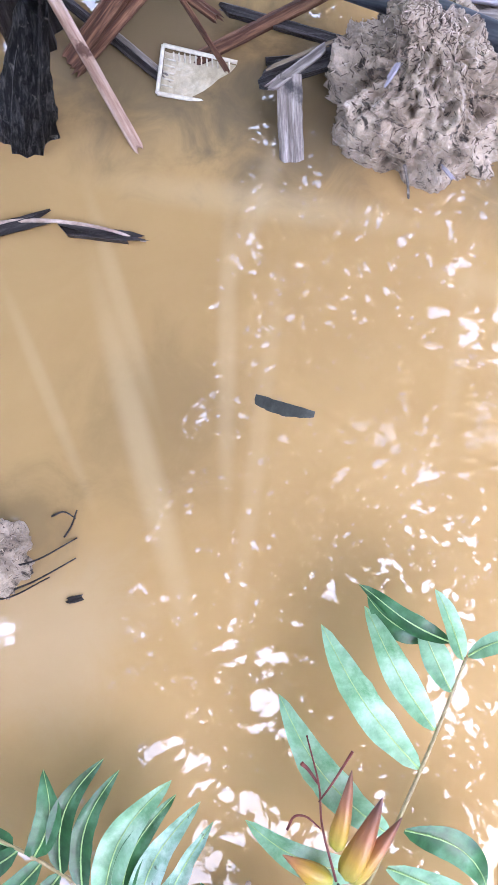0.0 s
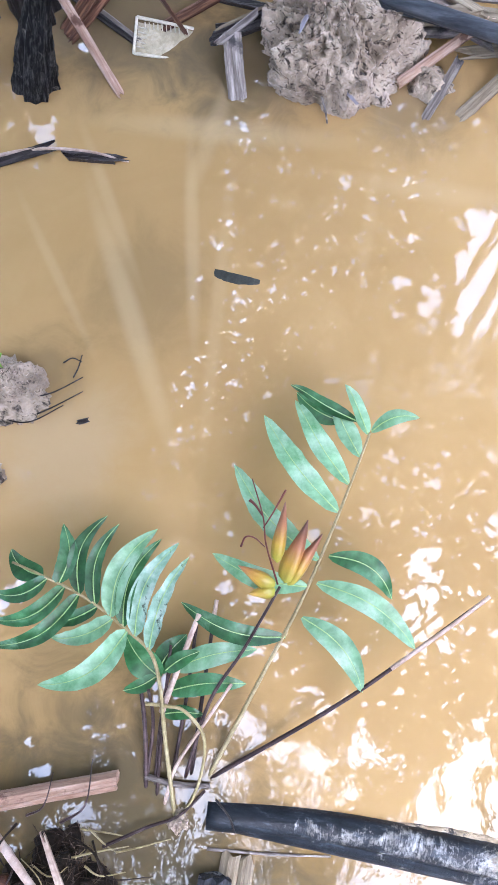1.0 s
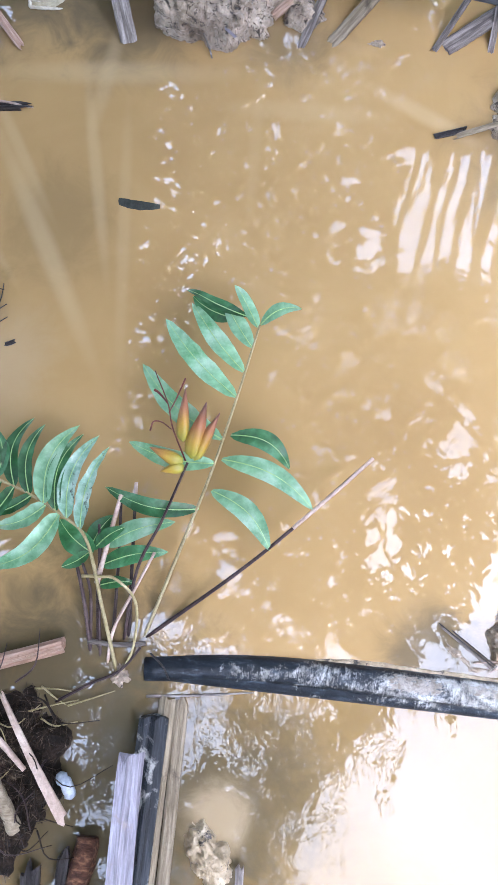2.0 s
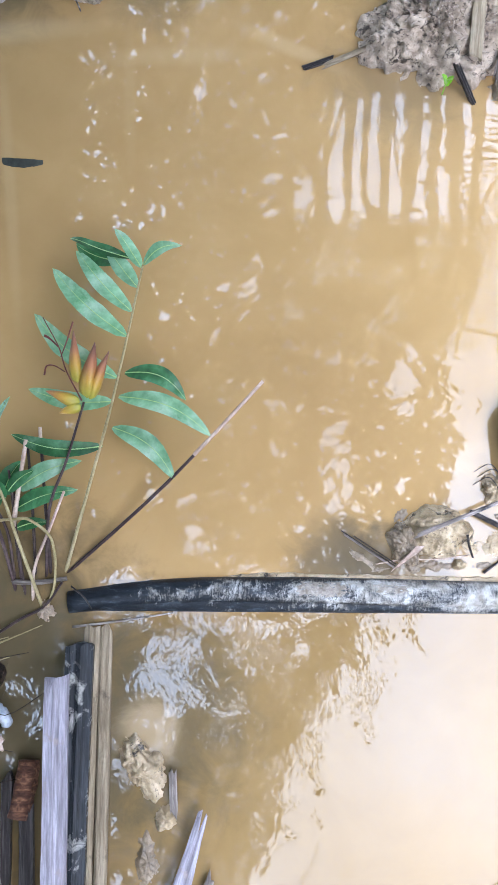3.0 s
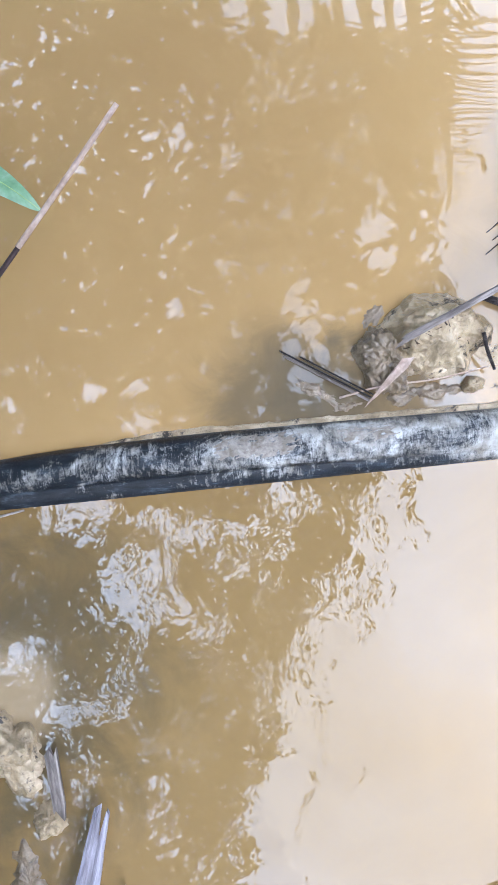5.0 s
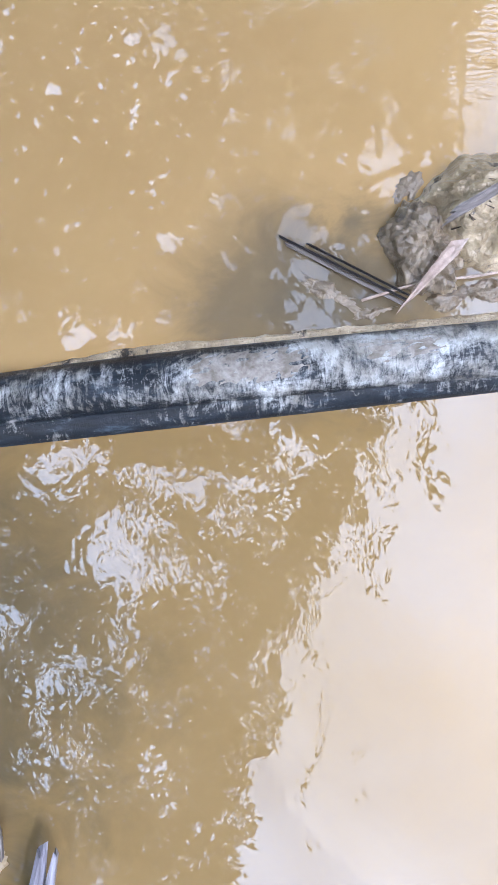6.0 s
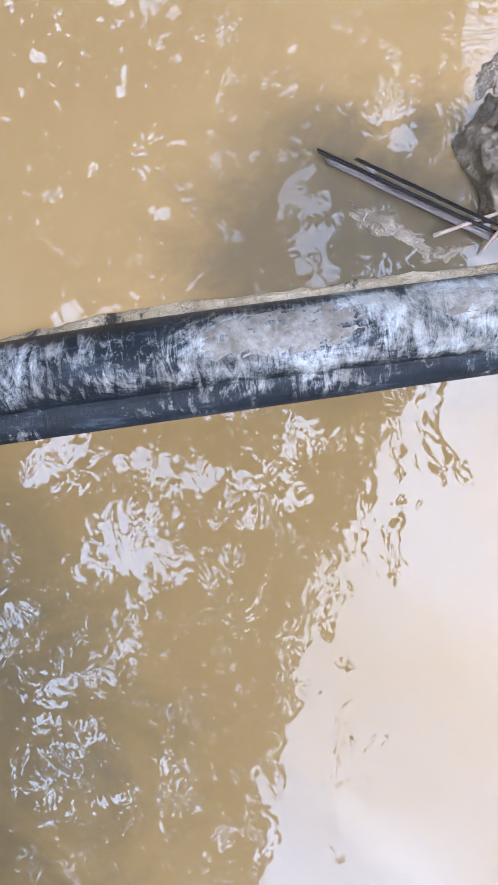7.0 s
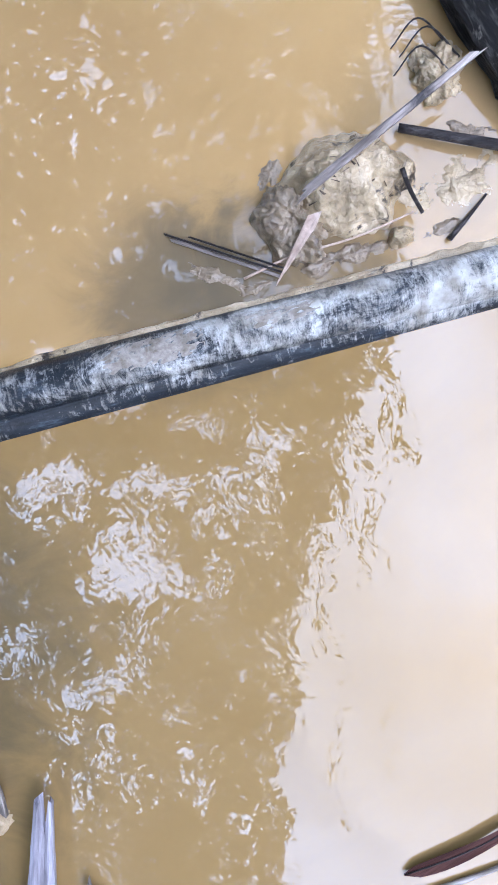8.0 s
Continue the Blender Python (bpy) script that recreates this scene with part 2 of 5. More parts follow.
M_ROOT = surface("root_fibre", (0.006, 0.004, 0.003), (0.02, 0.013, 0.009), (0.06, 0.04, 0.028), 30, None, 0.7, 1.0, 130, depth=0.01)
M_ROOTLET = surface("rootlets", (0.015, 0.01, 0.007), (0.06, 0.04, 0.028), (0.24, 0.18, 0.13), 60, None, 0.7, 0.3, 120)
M_LEAF = surface("fern_leaf", (0.012, 0.06, 0.018), (0.035, 0.15, 0.05), (0.09, 0.27, 0.12), 14, None, 0.28, 0.25, 26, stain=(0.22, 0.42, 0.26), stain_scale=9, stain_at=(0.55, 0.8), rough_stain=0.45, depth=0.001, vary=0.35, trans=0.25, spec=0.45)
M_LEAF_PALE = surface("pale_fern_leaf", (0.08, 0.25, 0.10), (0.23, 0.45, 0.26), (0.43, 0.63, 0.46), 13, None, 0.28, 0.25, 22, stain=(0.06, 0.24, 0.08), stain_scale=10, stain_at=(0.56, 0.76), depth=0.001, vary=0.2, trans=0.25, spec=0.45)
M_LEAF_DRY = surface("blotched_leaf", (0.08, 0.24, 0.1), (0.26, 0.45, 0.33), (0.52, 0.64, 0.58), 20, None, 0.4, 0.4, 40, stain=(0.05, 0.07, 0.045), stain_scale=26, stain_at=(0.60, 0.68), depth=0.001, trans=0.2, spec=0.45)
M_RIB = surface("leaf_midrib", (0.26, 0.42, 0.16), (0.36, 0.54, 0.22), (0.48, 0.64, 0.32), 20, None, 0.4, 0.2, 100)
M_RACHIS = surface("straw_stem", (0.2, 0.155, 0.07), (0.36, 0.295, 0.15), (0.5, 0.42, 0.25), 12, (1, 1, 1), 0.45, 0.3, 120, vary=0.15)
M_STEM = surface("purple_brown_stem", (0.02, 0.011, 0.012), (0.05, 0.03, 0.03), (0.13, 0.09, 0.085), 14, None, 0.4, 0.4, 110, vary=0.3)
M_STALK = surface("pale_dead_stalk", (0.3, 0.2, 0.15), (0.5, 0.37, 0.3), (0.66, 0.53, 0.45), 14, None, 0.5, 0.3, 110)
M_RED = surface("red_stem", (0.05, 0.012, 0.012), (0.13, 0.03, 0.025), (0.24, 0.07, 0.05), 20, None, 0.4, 0.2, 120)
M_SPROUT = surface("bright_sprout", (0.16, 0.4, 0.03), (0.3, 0.62, 0.06), (0.5, 0.75, 0.15), 20, None, 0.35, 0.2, 120, trans=0.3)
M_PLASTIC = surface("dirty_white_plastic", (0.36, 0.29, 0.18), (0.52, 0.44, 0.31), (0.66, 0.6, 0.47), 14, None, 0.35, 0.2, 80, stain=(0.4, 0.31, 0.18), stain_scale=14, stain_at=(0.58, 0.7))
M_RIM = surface("off_white_rim", (0.5, 0.44, 0.33), (0.66, 0.6, 0.48), (0.74, 0.7, 0.6), 20, None, 0.35, 0.2, 80)
M_SLATE = surface("slate_plate", (0.02, 0.022, 0.018), (0.045, 0.048, 0.04), (0.09, 0.09, 0.075), 12, None, 0.6, 0.3, 80)
M_BLUE = surface("blue_grey_bag", (0.2, 0.23, 0.28), (0.38, 0.42, 0.48), (0.6, 0.63, 0.68), 18, None, 0.25, 0.4, 80)
M_BARK = surface("tree_bark", (0.05, 0.04, 0.032), (0.12, 0.1, 0.08), (0.22, 0.19, 0.16), 3, (3, 3, 0.6), 0.85, 0.8, 30, depth=0.02)
M_CROWN = surface("tree_leaves", (0.02, 0.05, 0.012), (0.045, 0.095, 0.025), (0.09, 0.15, 0.05), 2, None, 0.5, 0.2, 20, vary=0.2)
M_PALM = surface("palm_leaves", (0.03, 0.06, 0.015), (0.06, 0.11, 0.03), (0.11, 0.16, 0.06), 2, None, 0.45, 0.2, 20, vary=0.2)


def pipe_material():
    """Black polythene, scuffed white and caked with silt from about half a metre along."""
    m, n, l = nodes_of("scuffed_black_polythene")
    p = n["Principled BSDF"]
    p.inputs["Specular IOR Level"].default_value = 0.3
    tc = n.new("ShaderNodeTexCoord").outputs["Object"]
    sp = n.new("ShaderNodeSeparateXYZ")
    l.new(tc, sp.inputs[0])
    col = ramp(n, l, noise_node(n, l, tc, 30, 6, (0.5, 2, 2), 0.75), [(0.35, (0.003, 0.004, 0.006)), (0.55, (0.012, 0.016, 0.022)), (0.78, (0.09, 0.115, 0.14))])
    dirt = n.new("ShaderNodeMapRange")
    dirt.inputs["From Min"].default_value, dirt.inputs["From Max"].default_value = 0.3, 0.75
    dirt.inputs["To Min"].default_value, dirt.inputs["To Max"].default_value = -0.09, 0.09
    l.new(sp.outputs["X"], dirt.inputs["Value"])
    # silt thins out downwards, which also paints the pipe's shadowed lower side dark
    low = n.new("ShaderNodeMapRange")
    low.inputs["From Min"].default_value, low.inputs["From Max"].default_value = 0.018, 0.052
    low.inputs["To Min"].default_value, low.inputs["To Max"].default_value = -0.16, 0.03
    l.new(sp.outputs["Z"], low.inputs["Value"])
    dirt_and_shade = n.new("ShaderNodeMath")
    dirt_and_shade.operation = "ADD"
    l.new(dirt.outputs[0], dirt_and_shade.inputs[0])
    l.new(low.outputs[0], dirt_and_shade.inputs[1])
    patch = noise_node(n, l, tc, 9, 8, (0.8, 1.2, 1.2), 0.78, 0.5)
    brush = noise_node(n, l, tc, 70, 6, (1.6, 0.45, 0.45), 0.8, 1.0)
    add = n.new("ShaderNodeMath")
    add.operation = "ADD"
    l.new(patch, add.inputs[0])
    l.new(dirt_and_shade.outputs[0], add.inputs[1])
    both = n.new("ShaderNodeMath")
    both.operation = "MULTIPLY_ADD"
    both.inputs[1].default_value, both.inputs[2].default_value = 0.55, -0.275
    l.new(brush, both.inputs[0])
    tot = n.new("ShaderNodeMath")
    tot.operation = "ADD"
    l.new(add.outputs[0], tot.inputs[0])
    l.new(both.outputs[0], tot.inputs[1])
    f = ramp(n, l, tot.outputs[0], [(0.50, BLACK), (0.68, WHITE)])
    pale = ramp(n, l, noise_node(n, l, tc, 24, 4), [(0.3, (0.22, 0.195, 0.16)), (0.5, (0.40, 0.38, 0.345)), (0.7, (0.62, 0.62, 0.61))])
    l.new(mix(n, l, f, col, pale), p.inputs["Base Color"])
    l.new(mix(n, l, f, (0.34,) * 3, (0.6,) * 3), p.inputs["Roughness"])
    b = n.new("ShaderNodeBump")
    b.inputs["Strength"].default_value, b.inputs["Distance"].default_value = 0.6, 0.003
    l.new(tot.outputs[0], b.inputs["Height"])
    l.new(b.outputs["Normal"], p.inputs["Normal"])
    return m


M_PIPE = pipe_material()


def bud_material():
    m, n, l = nodes_of("bud")
    p = n["Principled BSDF"]
    tc = n.new("ShaderNodeTexCoord").outputs["Object"]
    sp = n.new("ShaderNodeSeparateXYZ")
    l.new(tc, sp.inputs[0])
    mr = n.new("ShaderNodeMapRange")
    mr.inputs["From Max"].default_value = 0.15
    l.new(sp.outputs["X"], mr.inputs["Value"])
    col = ramp(n, l, mr.outputs[0], [(0.0, (0.30, 0.31, 0.035)), (0.32, (0.46, 0.27, 0.035)), (0.6, (0.36, 0.14, 0.06)), (1.0, (0.13, 0.05, 0.04))])
    vein = noise_node(n, l, tc, 14, 4, (0.6, 9, 9))
    col = mix(n, l, 0.45, col, ramp(n, l, vein, [(0.3, (0.55, 0.5, 0.45)), (0.7, (1.15, 1.15, 1.1))]), "MULTIPLY")
    l.new(col, p.inputs["Base Color"])
    p.inputs["Roughness"].default_value = 0.4
    b = n.new("ShaderNodeBump")
    b.inputs["Strength"].default_value, b.inputs["Distance"].default_value = 0.5, 0.002
    l.new(vein, b.inputs["Height"])
    l.new(b.outputs["Normal"], p.inputs["Normal"])
    return m


M_BUD = bud_material()


# ---- builders ----
def V(*a):
    return Vector(a)


def smooth(me):
    me.polygons.foreach_set("use_smooth", [True] * len(me.polygons))


def thing(name, at, label, category, group="", kind=""):
    ob = new(name)
    ob.location = at
    ob.empty_display_size = 0.05
    return tagged(ob, label, category, group, kind)


def mesh_object(name, verts, faces, material, m=None, parent=None, label="", soft=True):
    me = bpy.data.meshes.new(name)
    me.from_pydata([tuple(v) for v in verts], [], faces)
    me.update()
    me.materials.append(material)
    if soft:
        smooth(me)
    ob = new(name, me)
    m = m or Matrix.Identity(4)
    if parent:
        ob.parent = parent
        up = Matrix.Translation(parent.location)
        top = parent.parent
        if top:
            up = Matrix.Translation(top.location) @ parent.matrix_basis
        ob.matrix_basis = up.inverted() @ m
    else:
        ob.matrix_basis = m
    if label:
        tagged(ob, label)
    return ob


def along(p0, p1, roll=0.0):
    """A frame at p0 with x towards p1 and z as near up as it can be."""
    x = (Vector(p1) - Vector(p0)).normalized()
    up = V(0, 0, 1) if abs(x.z) < 0.98 else V(0, 1, 0)
    y = up.cross(x).normalized()
    z = x.cross(y)
    m = Matrix((x, y, z)).transposed().to_4x4()
    return Matrix.Translation(p0) @ m @ Matrix.Rotation(radians(roll), 4, "X")


def board_mesh(length, w0, w1, thick, rng, jag=0.02, ridge=0.15, bow=0.0, cols=6, rows=14, jag0=None):
    jag0 = jag if jag0 is None else jag0
    e0 = [rng.uniform(-1, 0.6) * jag0 for _ in range(cols)]
    e1 = [rng.uniform(-0.6, 1) * jag for _ in range(cols)]
    rid = [rng.uniform(-1, 1) * ridge * thick for _ in range(cols)]
    verts, faces = [], []
    for i in range(rows + 1):
        s = i / rows
        w = w0 + (w1 - w0) * s
        wob = rng.uniform(-0.02, 0.02) * w
        for side in (1, -1):
            for j in range(cols):
                k = j if side == 1 else cols - 1 - j
                u = k / (cols - 1) - 0.5
                x = s * length + (1 - s) ** 8 * e0[k] + s ** 8 * e1[k]
                z = side * thick / 2 + (rid[k] + rng.uniform(-0.05, 0.05) * thick if side == 1 else 0)
                z -= abs(2 * u) ** 6 * side * thick * 0.15
                verts.append((x, u * w + wob, z + bow * 4 * s * (1 - s)))
    n = 2 * cols
    for i in range(rows):
        for j in range(n):
            a, b = i * n + j, i * n + (j + 1) % n
            faces.append((a, a + n, b + n, b))
    faces.append(tuple(range(n)))
    faces.append(tuple(rows * n + j for j in reversed(range(n))))
    return verts, faces


def board(name, p0, p1, width, thick, material, label="", category="board", parent=None, width1=None, roll=0, jag=0.02, ridge=0.15, bow=0.0, group="", jag0=None):
    p0, p1 = Vector(p0), Vector(p1)
    rng = random.Random(str((name, round(p0.x, 3), round(p0.y, 3))))
    v, f = board_mesh((p1 - p0).length, width, width1 or width, thick, rng, jag, ridge, bow, jag0=jag0)
    ob = mesh_object(name, v, f, material, along(p0, p1, roll), parent, soft=False)
    return ob if parent else tagged(ob, label, category, group)


def curve_points(pts, steps):
    pts = [Vector(p) for p in pts]
    if len(pts) == 2:
        return [pts[0].lerp(pts[1], i / steps) for i in range(steps + 1)]
    ext = [2 * pts[0] - pts[1], *pts, 2 * pts[-1] - pts[-2]]
    out = []
    for i in range(len(pts) - 1):
        a, b, c, d = ext[i:i + 4]
        for k in range(steps):
            t = k / steps
            out.append(0.5 * (2 * b + (c - a) * t + (2 * a - 5 * b + 4 * c - d) * t * t + (3 * b - a - 3 * c + d) * t ** 3))
    return out + [pts[-1]]


def tube_mesh(pts, r0, r1, sides=8, steps=6, rough=0.0, rng=None, flat=1.0, blunt=False):
    c = curve_points(pts, steps)
    verts, faces = [], []
    side = None
    for i, p in enumerate(c):
        d = (c[min(i + 1, len(c) - 1)] - c[max(i - 1, 0)]).normalized()
        if side is None:
            side = d.cross(V(0, 0, 1) if abs(d.z) < 0.9 else V(1, 0, 0)).normalized()
        side = (side - d * side.dot(d)).normalized()
        up = side.cross(d)
        s = i / (len(c) - 1)
        r = r0 + (r1 - r0) * s
        if blunt:
            r *= min(1, (0.35 + 5 * s), (0.35 + 5 * (1 - s)))
        for j in range(sides):
            a = 2 * math.pi * j / sides
            k = r * (1 + (rng.uniform(-rough, rough) if rough else 0))
            verts.append(p + side * math.cos(a) * k + up * math.sin(a) * k * flat)
    for i in range(len(c) - 1):
        for j in range(sides):
            a, b = i * sides + j, i * sides + (j + 1) % sides
            faces.append((a, b, b + sides, a + sides))
    faces.append(tuple(reversed(range(sides))))
    faces.append(tuple((len(c) - 1) * sides + j for j in range(sides)))
    return verts, faces


def tube(name, pts, r0, r1, material, label="", category="stick", parent=None, group="", sides=8, steps=6, rough=0.0, flat=1.0, blunt=False):
    rng = random.Random(str((name, pts[0])))
    v, f = tube_mesh(pts, r0, r1, sides, steps, rough, rng, flat, blunt)
    o = Vector(pts[0])
    ob = mesh_object(name, [p - o for p in v], f, material, Matrix.Translation(o), parent, label if parent else "")
    return ob if parent else tagged(ob, label, category, group)


def leaf_mesh(length, width, arch, fold, wave, rng, rows=14, twist=0.0, ragged=0.0, blunt=0.75, curl=0.6):
    """A lance-shaped blade along x, folded along its midrib."""
    verts, faces = [], []
    us = (-1, -0.55, 0, 0.55, 1)
    ph = rng.uniform(0, 6)
    for i in range(rows + 1):
        s = i / rows
        w = width / 2 * (math.sin(math.pi * min(1, s ** blunt * 0.985 + 0.015)) ** 0.65) + 0.0006
        z = arch * length * math.sin(math.pi * s * 0.9) - curl * length * max(0, s - 0.7) ** 2
        tw = twist * s
        for u in us:
            cut = 1 - (ragged * rng.random() if abs(u) == 1 else 0)
            y = u * w * cut
            zz = z + abs(u) * w * fold + wave * w * math.sin(9 * s + ph + u) * abs(u)
            verts.append((s * length, y * math.cos(tw) - (zz - z) * math.sin(tw), z + y * math.sin(tw) + (zz - z) * math.cos(tw)))
    for i in range(rows):
        for j in range(4):
            a = i * 5 + j
            faces.append((a, a + 5, a + 6, a + 1))
    return verts, faces


def leaflet(frond, base, tip, width, material, arch=0.06, fold=0.25, roll=0, ragged=0.0, twist=0.0, blunt=0.75, side=0.0, rib_mat=None):
    base, tip = Vector(base), Vector(tip)
    rng = random.Random(str((round(base.x, 3), round(tip.x, 3), round(tip.y, 3))))
    length = (tip - base).length
    width *= 1.12
    v, f = leaf_mesh(length, width, arch, fold, 0.12, rng, 14, twist, ragged, blunt)
    if side:
        v = [(x, y + side * length * math.sin(math.pi * x / length), z) for x, y, z in v]
    m = along(base, tip, roll)
    ob = mesh_object("leaflet", v, f, material, m, frond)
    rib = [V(*v[i * 5 + 2]) + V(0, 0, 0.0012) for i in range(0, 15, 2)]
    rv, rf = tube_mesh(rib, 0.0017, 0.0006, 5, 2)
    mesh_object("midrib", rv, rf, rib_mat or M_RIB, m, ob)
    return ob


def fbm(p, octaves=4):
    return noise.fractal(p, 1.0, 2.1, octaves)


def mound_mesh(rx, ry, height, apex=(0, 0), power=1.6, bump=0.03, seed=0.0, rings=46, segs=100, freq=14.0, skirt=0.03, outline=0.12, crag=1.0):
    """A rough heap about the origin, its foot a little below the water."""
    verts, faces = [(apex[0], apex[1], height)], []
    for i in range(1, rings + 1):
        r = i / rings
        for j in range(segs):
            a = 2 * math.pi * j / segs
            wob = 1 + outline * noise.noise(V(math.cos(a) * 1.7, math.sin(a) * 1.7, seed)) + outline * 0.5 * noise.noise(V(math.cos(a) * 6, math.sin(a) * 6, seed + 3))
            x = rx * r * wob * math.cos(a) + apex[0] * (1 - r)
            y = ry * r * wob * math.sin(a) + apex[1] * (1 - r)
            z = height * (1 - r ** power) - skirt * r ** 4
            q = V(x * freq, y * freq, z * freq * 0.5 + seed)
            k = bump * (fbm(q) + crag * 0.5 * (0.5 - noise.voronoi(q * 1.3)[0][0]) + crag * 0.5 * (0.35 - abs(fbm(q * 2.9, 3))) + crag * 0.35 * fbm(q * 6.1, 3))
            k *= min(1.0, 0.35 + 2.2 * (1 - r))
            out = V(x / rx, y / ry, 0.5)
            out.normalize()
            verts.append((x + out.x * k, y + out.y * k, z + k * 0.8))
    for j in range(segs):
        faces.append((0, 1 + j, 1 + (j + 1) % segs))
    for i in range(rings - 1):
        for j in range(segs):
            a, b = 1 + i * segs + j, 1 + i * segs + (j + 1) % segs
            faces.append((a, a + segs, b + segs, b))
    return verts, faces


def bits_mesh(points, rng, size=(0.01, 0.04), width=0.004, spread=1.0):
    """Small splinters lying about the given (place, normal) pairs."""
    verts, faces = [], []
    for p, nrm in points:
        d = V(rng.uniform(-1, 1), rng.uniform(-1, 1), rng.uniform(-0.6, 0.6) * spread)
        d = (d - nrm * d.dot(nrm) * 0.8).normalized() * rng.uniform(*size)
        s = d.cross(nrm).normalized() * width * rng.uniform(0.5, 1.4)
        u = nrm * width * 0.7
        k = len(verts)
        verts += [p - d / 2 - s, p - d / 2 + s, p + d / 2 + s * 0.4, p + d / 2 - s * 0.4, p - d / 2 + u, p + d / 2 + u]
        faces += [(k, k + 3, k + 5, k + 4), (k + 1, k + 4, k + 5, k + 2), (k, k + 1, k + 2, k + 3), (k, k + 4, k + 1), (k + 3, k + 2, k + 5)]
    return verts, faces


def mound(name, at, rx, ry, height, material, label, category, fibres=0, turn=0, fibre_size=(0.01, 0.04), fibre_width=0.0014, fibre_mat=None, **kw):
    at = Vector(at)
    v, f = mound_mesh(rx, ry, height, **kw)
    m = Matrix.Translation(at) @ pose(0, 0, 0, 0, 0, turn)
    if not fibres:
        return tagged(mesh_object(name, v, f, material, m), label, category)
    top = thing(name, at, label, category)
    body = mesh_object("mud_body", v, f, material, m, top)
    rng = random.Random(name + str(fibres))
    me = body.data
    pts = []
    for _ in range(fibres):
        poly = me.polygons[rng.randrange(len(me.polygons))]
        if poly.center.z > 0.003:
            pts.append((Vector(poly.center) + poly.normal * 0.002, poly.normal.copy()))
    bv, bf = bits_mesh(pts, rng, fibre_size, fibre_width)
    tagged(mesh_object("fibre_litter", bv, bf, fibre_mat or M_FIBRE, m, top, soft=False), "fine shredded fibres sticking out", kind="stuff")
    return top


# ---- water and ground ----
def sheet(name, size, z, material, cuts=1):
    v, f = [], []
    for i in range(cuts + 1):
        for j in range(cuts + 1):
            v.append(((i / cuts - 0.5) * size, (j / cuts - 0.5) * size, 0))
    for i in range(cuts):
        for j in range(cuts):
            a = i * (cuts + 1) + j
            f.append((a, a + cuts + 1, a + cuts + 2, a + 1))
    return mesh_object(name, v, f, material, pose(0, 0, z))


tagged(sheet("ground", 900, -0.07, M_BED, 4), "soft brown mud bed under the shallow water", "ground", kind="structure")
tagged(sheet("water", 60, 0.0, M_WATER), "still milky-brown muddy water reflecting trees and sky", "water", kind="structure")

# ---- trees that the water mirrors ----
def crown_mesh(clumps, count, size, rng, flat=0.55):
    verts, faces = [], []
    weights = [c[3] ** 2 for c in clumps]
    for _ in range(count):
        cx, cy, cz, r = rng.choices(clumps, weights)[0]
        d = V(rng.gauss(0, 1), rng.gauss(0, 1), rng.gauss(0, 1)).normalized() * r * rng.random() ** 0.4
        p = V(cx + d.x, cy + d.y, cz + d.z * flat)
        s = size * rng.uniform(0.5, 1.3)
        x = V(rng.uniform(-1, 1), rng.uniform(-1, 1), rng.uniform(-0.7, 0.3)).normalized()
        y = x.cross(V(rng.uniform(-0.5, 0.5), rng.uniform(-0.5, 0.5), 1)).normalized()
        k = len(verts)
        verts += [p - x * s, p + y * s * 0.28, p + x * s, p - y * s * 0.28]
        faces.append((k, k + 1, k + 2, k + 3))
    return verts, faces


def tree(at, clumps, count, size, label, trunk=0.22, seed=1):
    rng = random.Random(seed)
    t = thing("tree", at, label, "tree", "swamp trees")
    at = Vector(at)
    mean = sum((V(*c[:3]) for c in clumps), V(0, 0, 0)) / len(clumps)
    fork = V(at.x + (mean.x - at.x) * 0.25, at.y + (mean.y - at.y) * 0.25, mean.z * 0.6)
    tube("trunk", [at - V(0, 0, 0.05), at.lerp(fork, 0.5) + V(0.1, -0.05, 0), fork], trunk, trunk * 0.6, M_BARK, parent=t, sides=10, rough=0.06)
    for c in clumps:
        end = V(*c[:3])
        tube("limb", [fork - V(0, 0, 0.3), fork.lerp(end, 0.5) + V(0, 0, 0.25), end], trunk * 0.35, 0.02, M_BARK, parent=t, sides=6, steps=4)
    v, f = crown_mesh(clumps, count, size, rng)
    mesh_object("crown", [Vector(p) - at for p in v], f, M_CROWN, Matrix.Translation(at), t, soft=False)
    return t


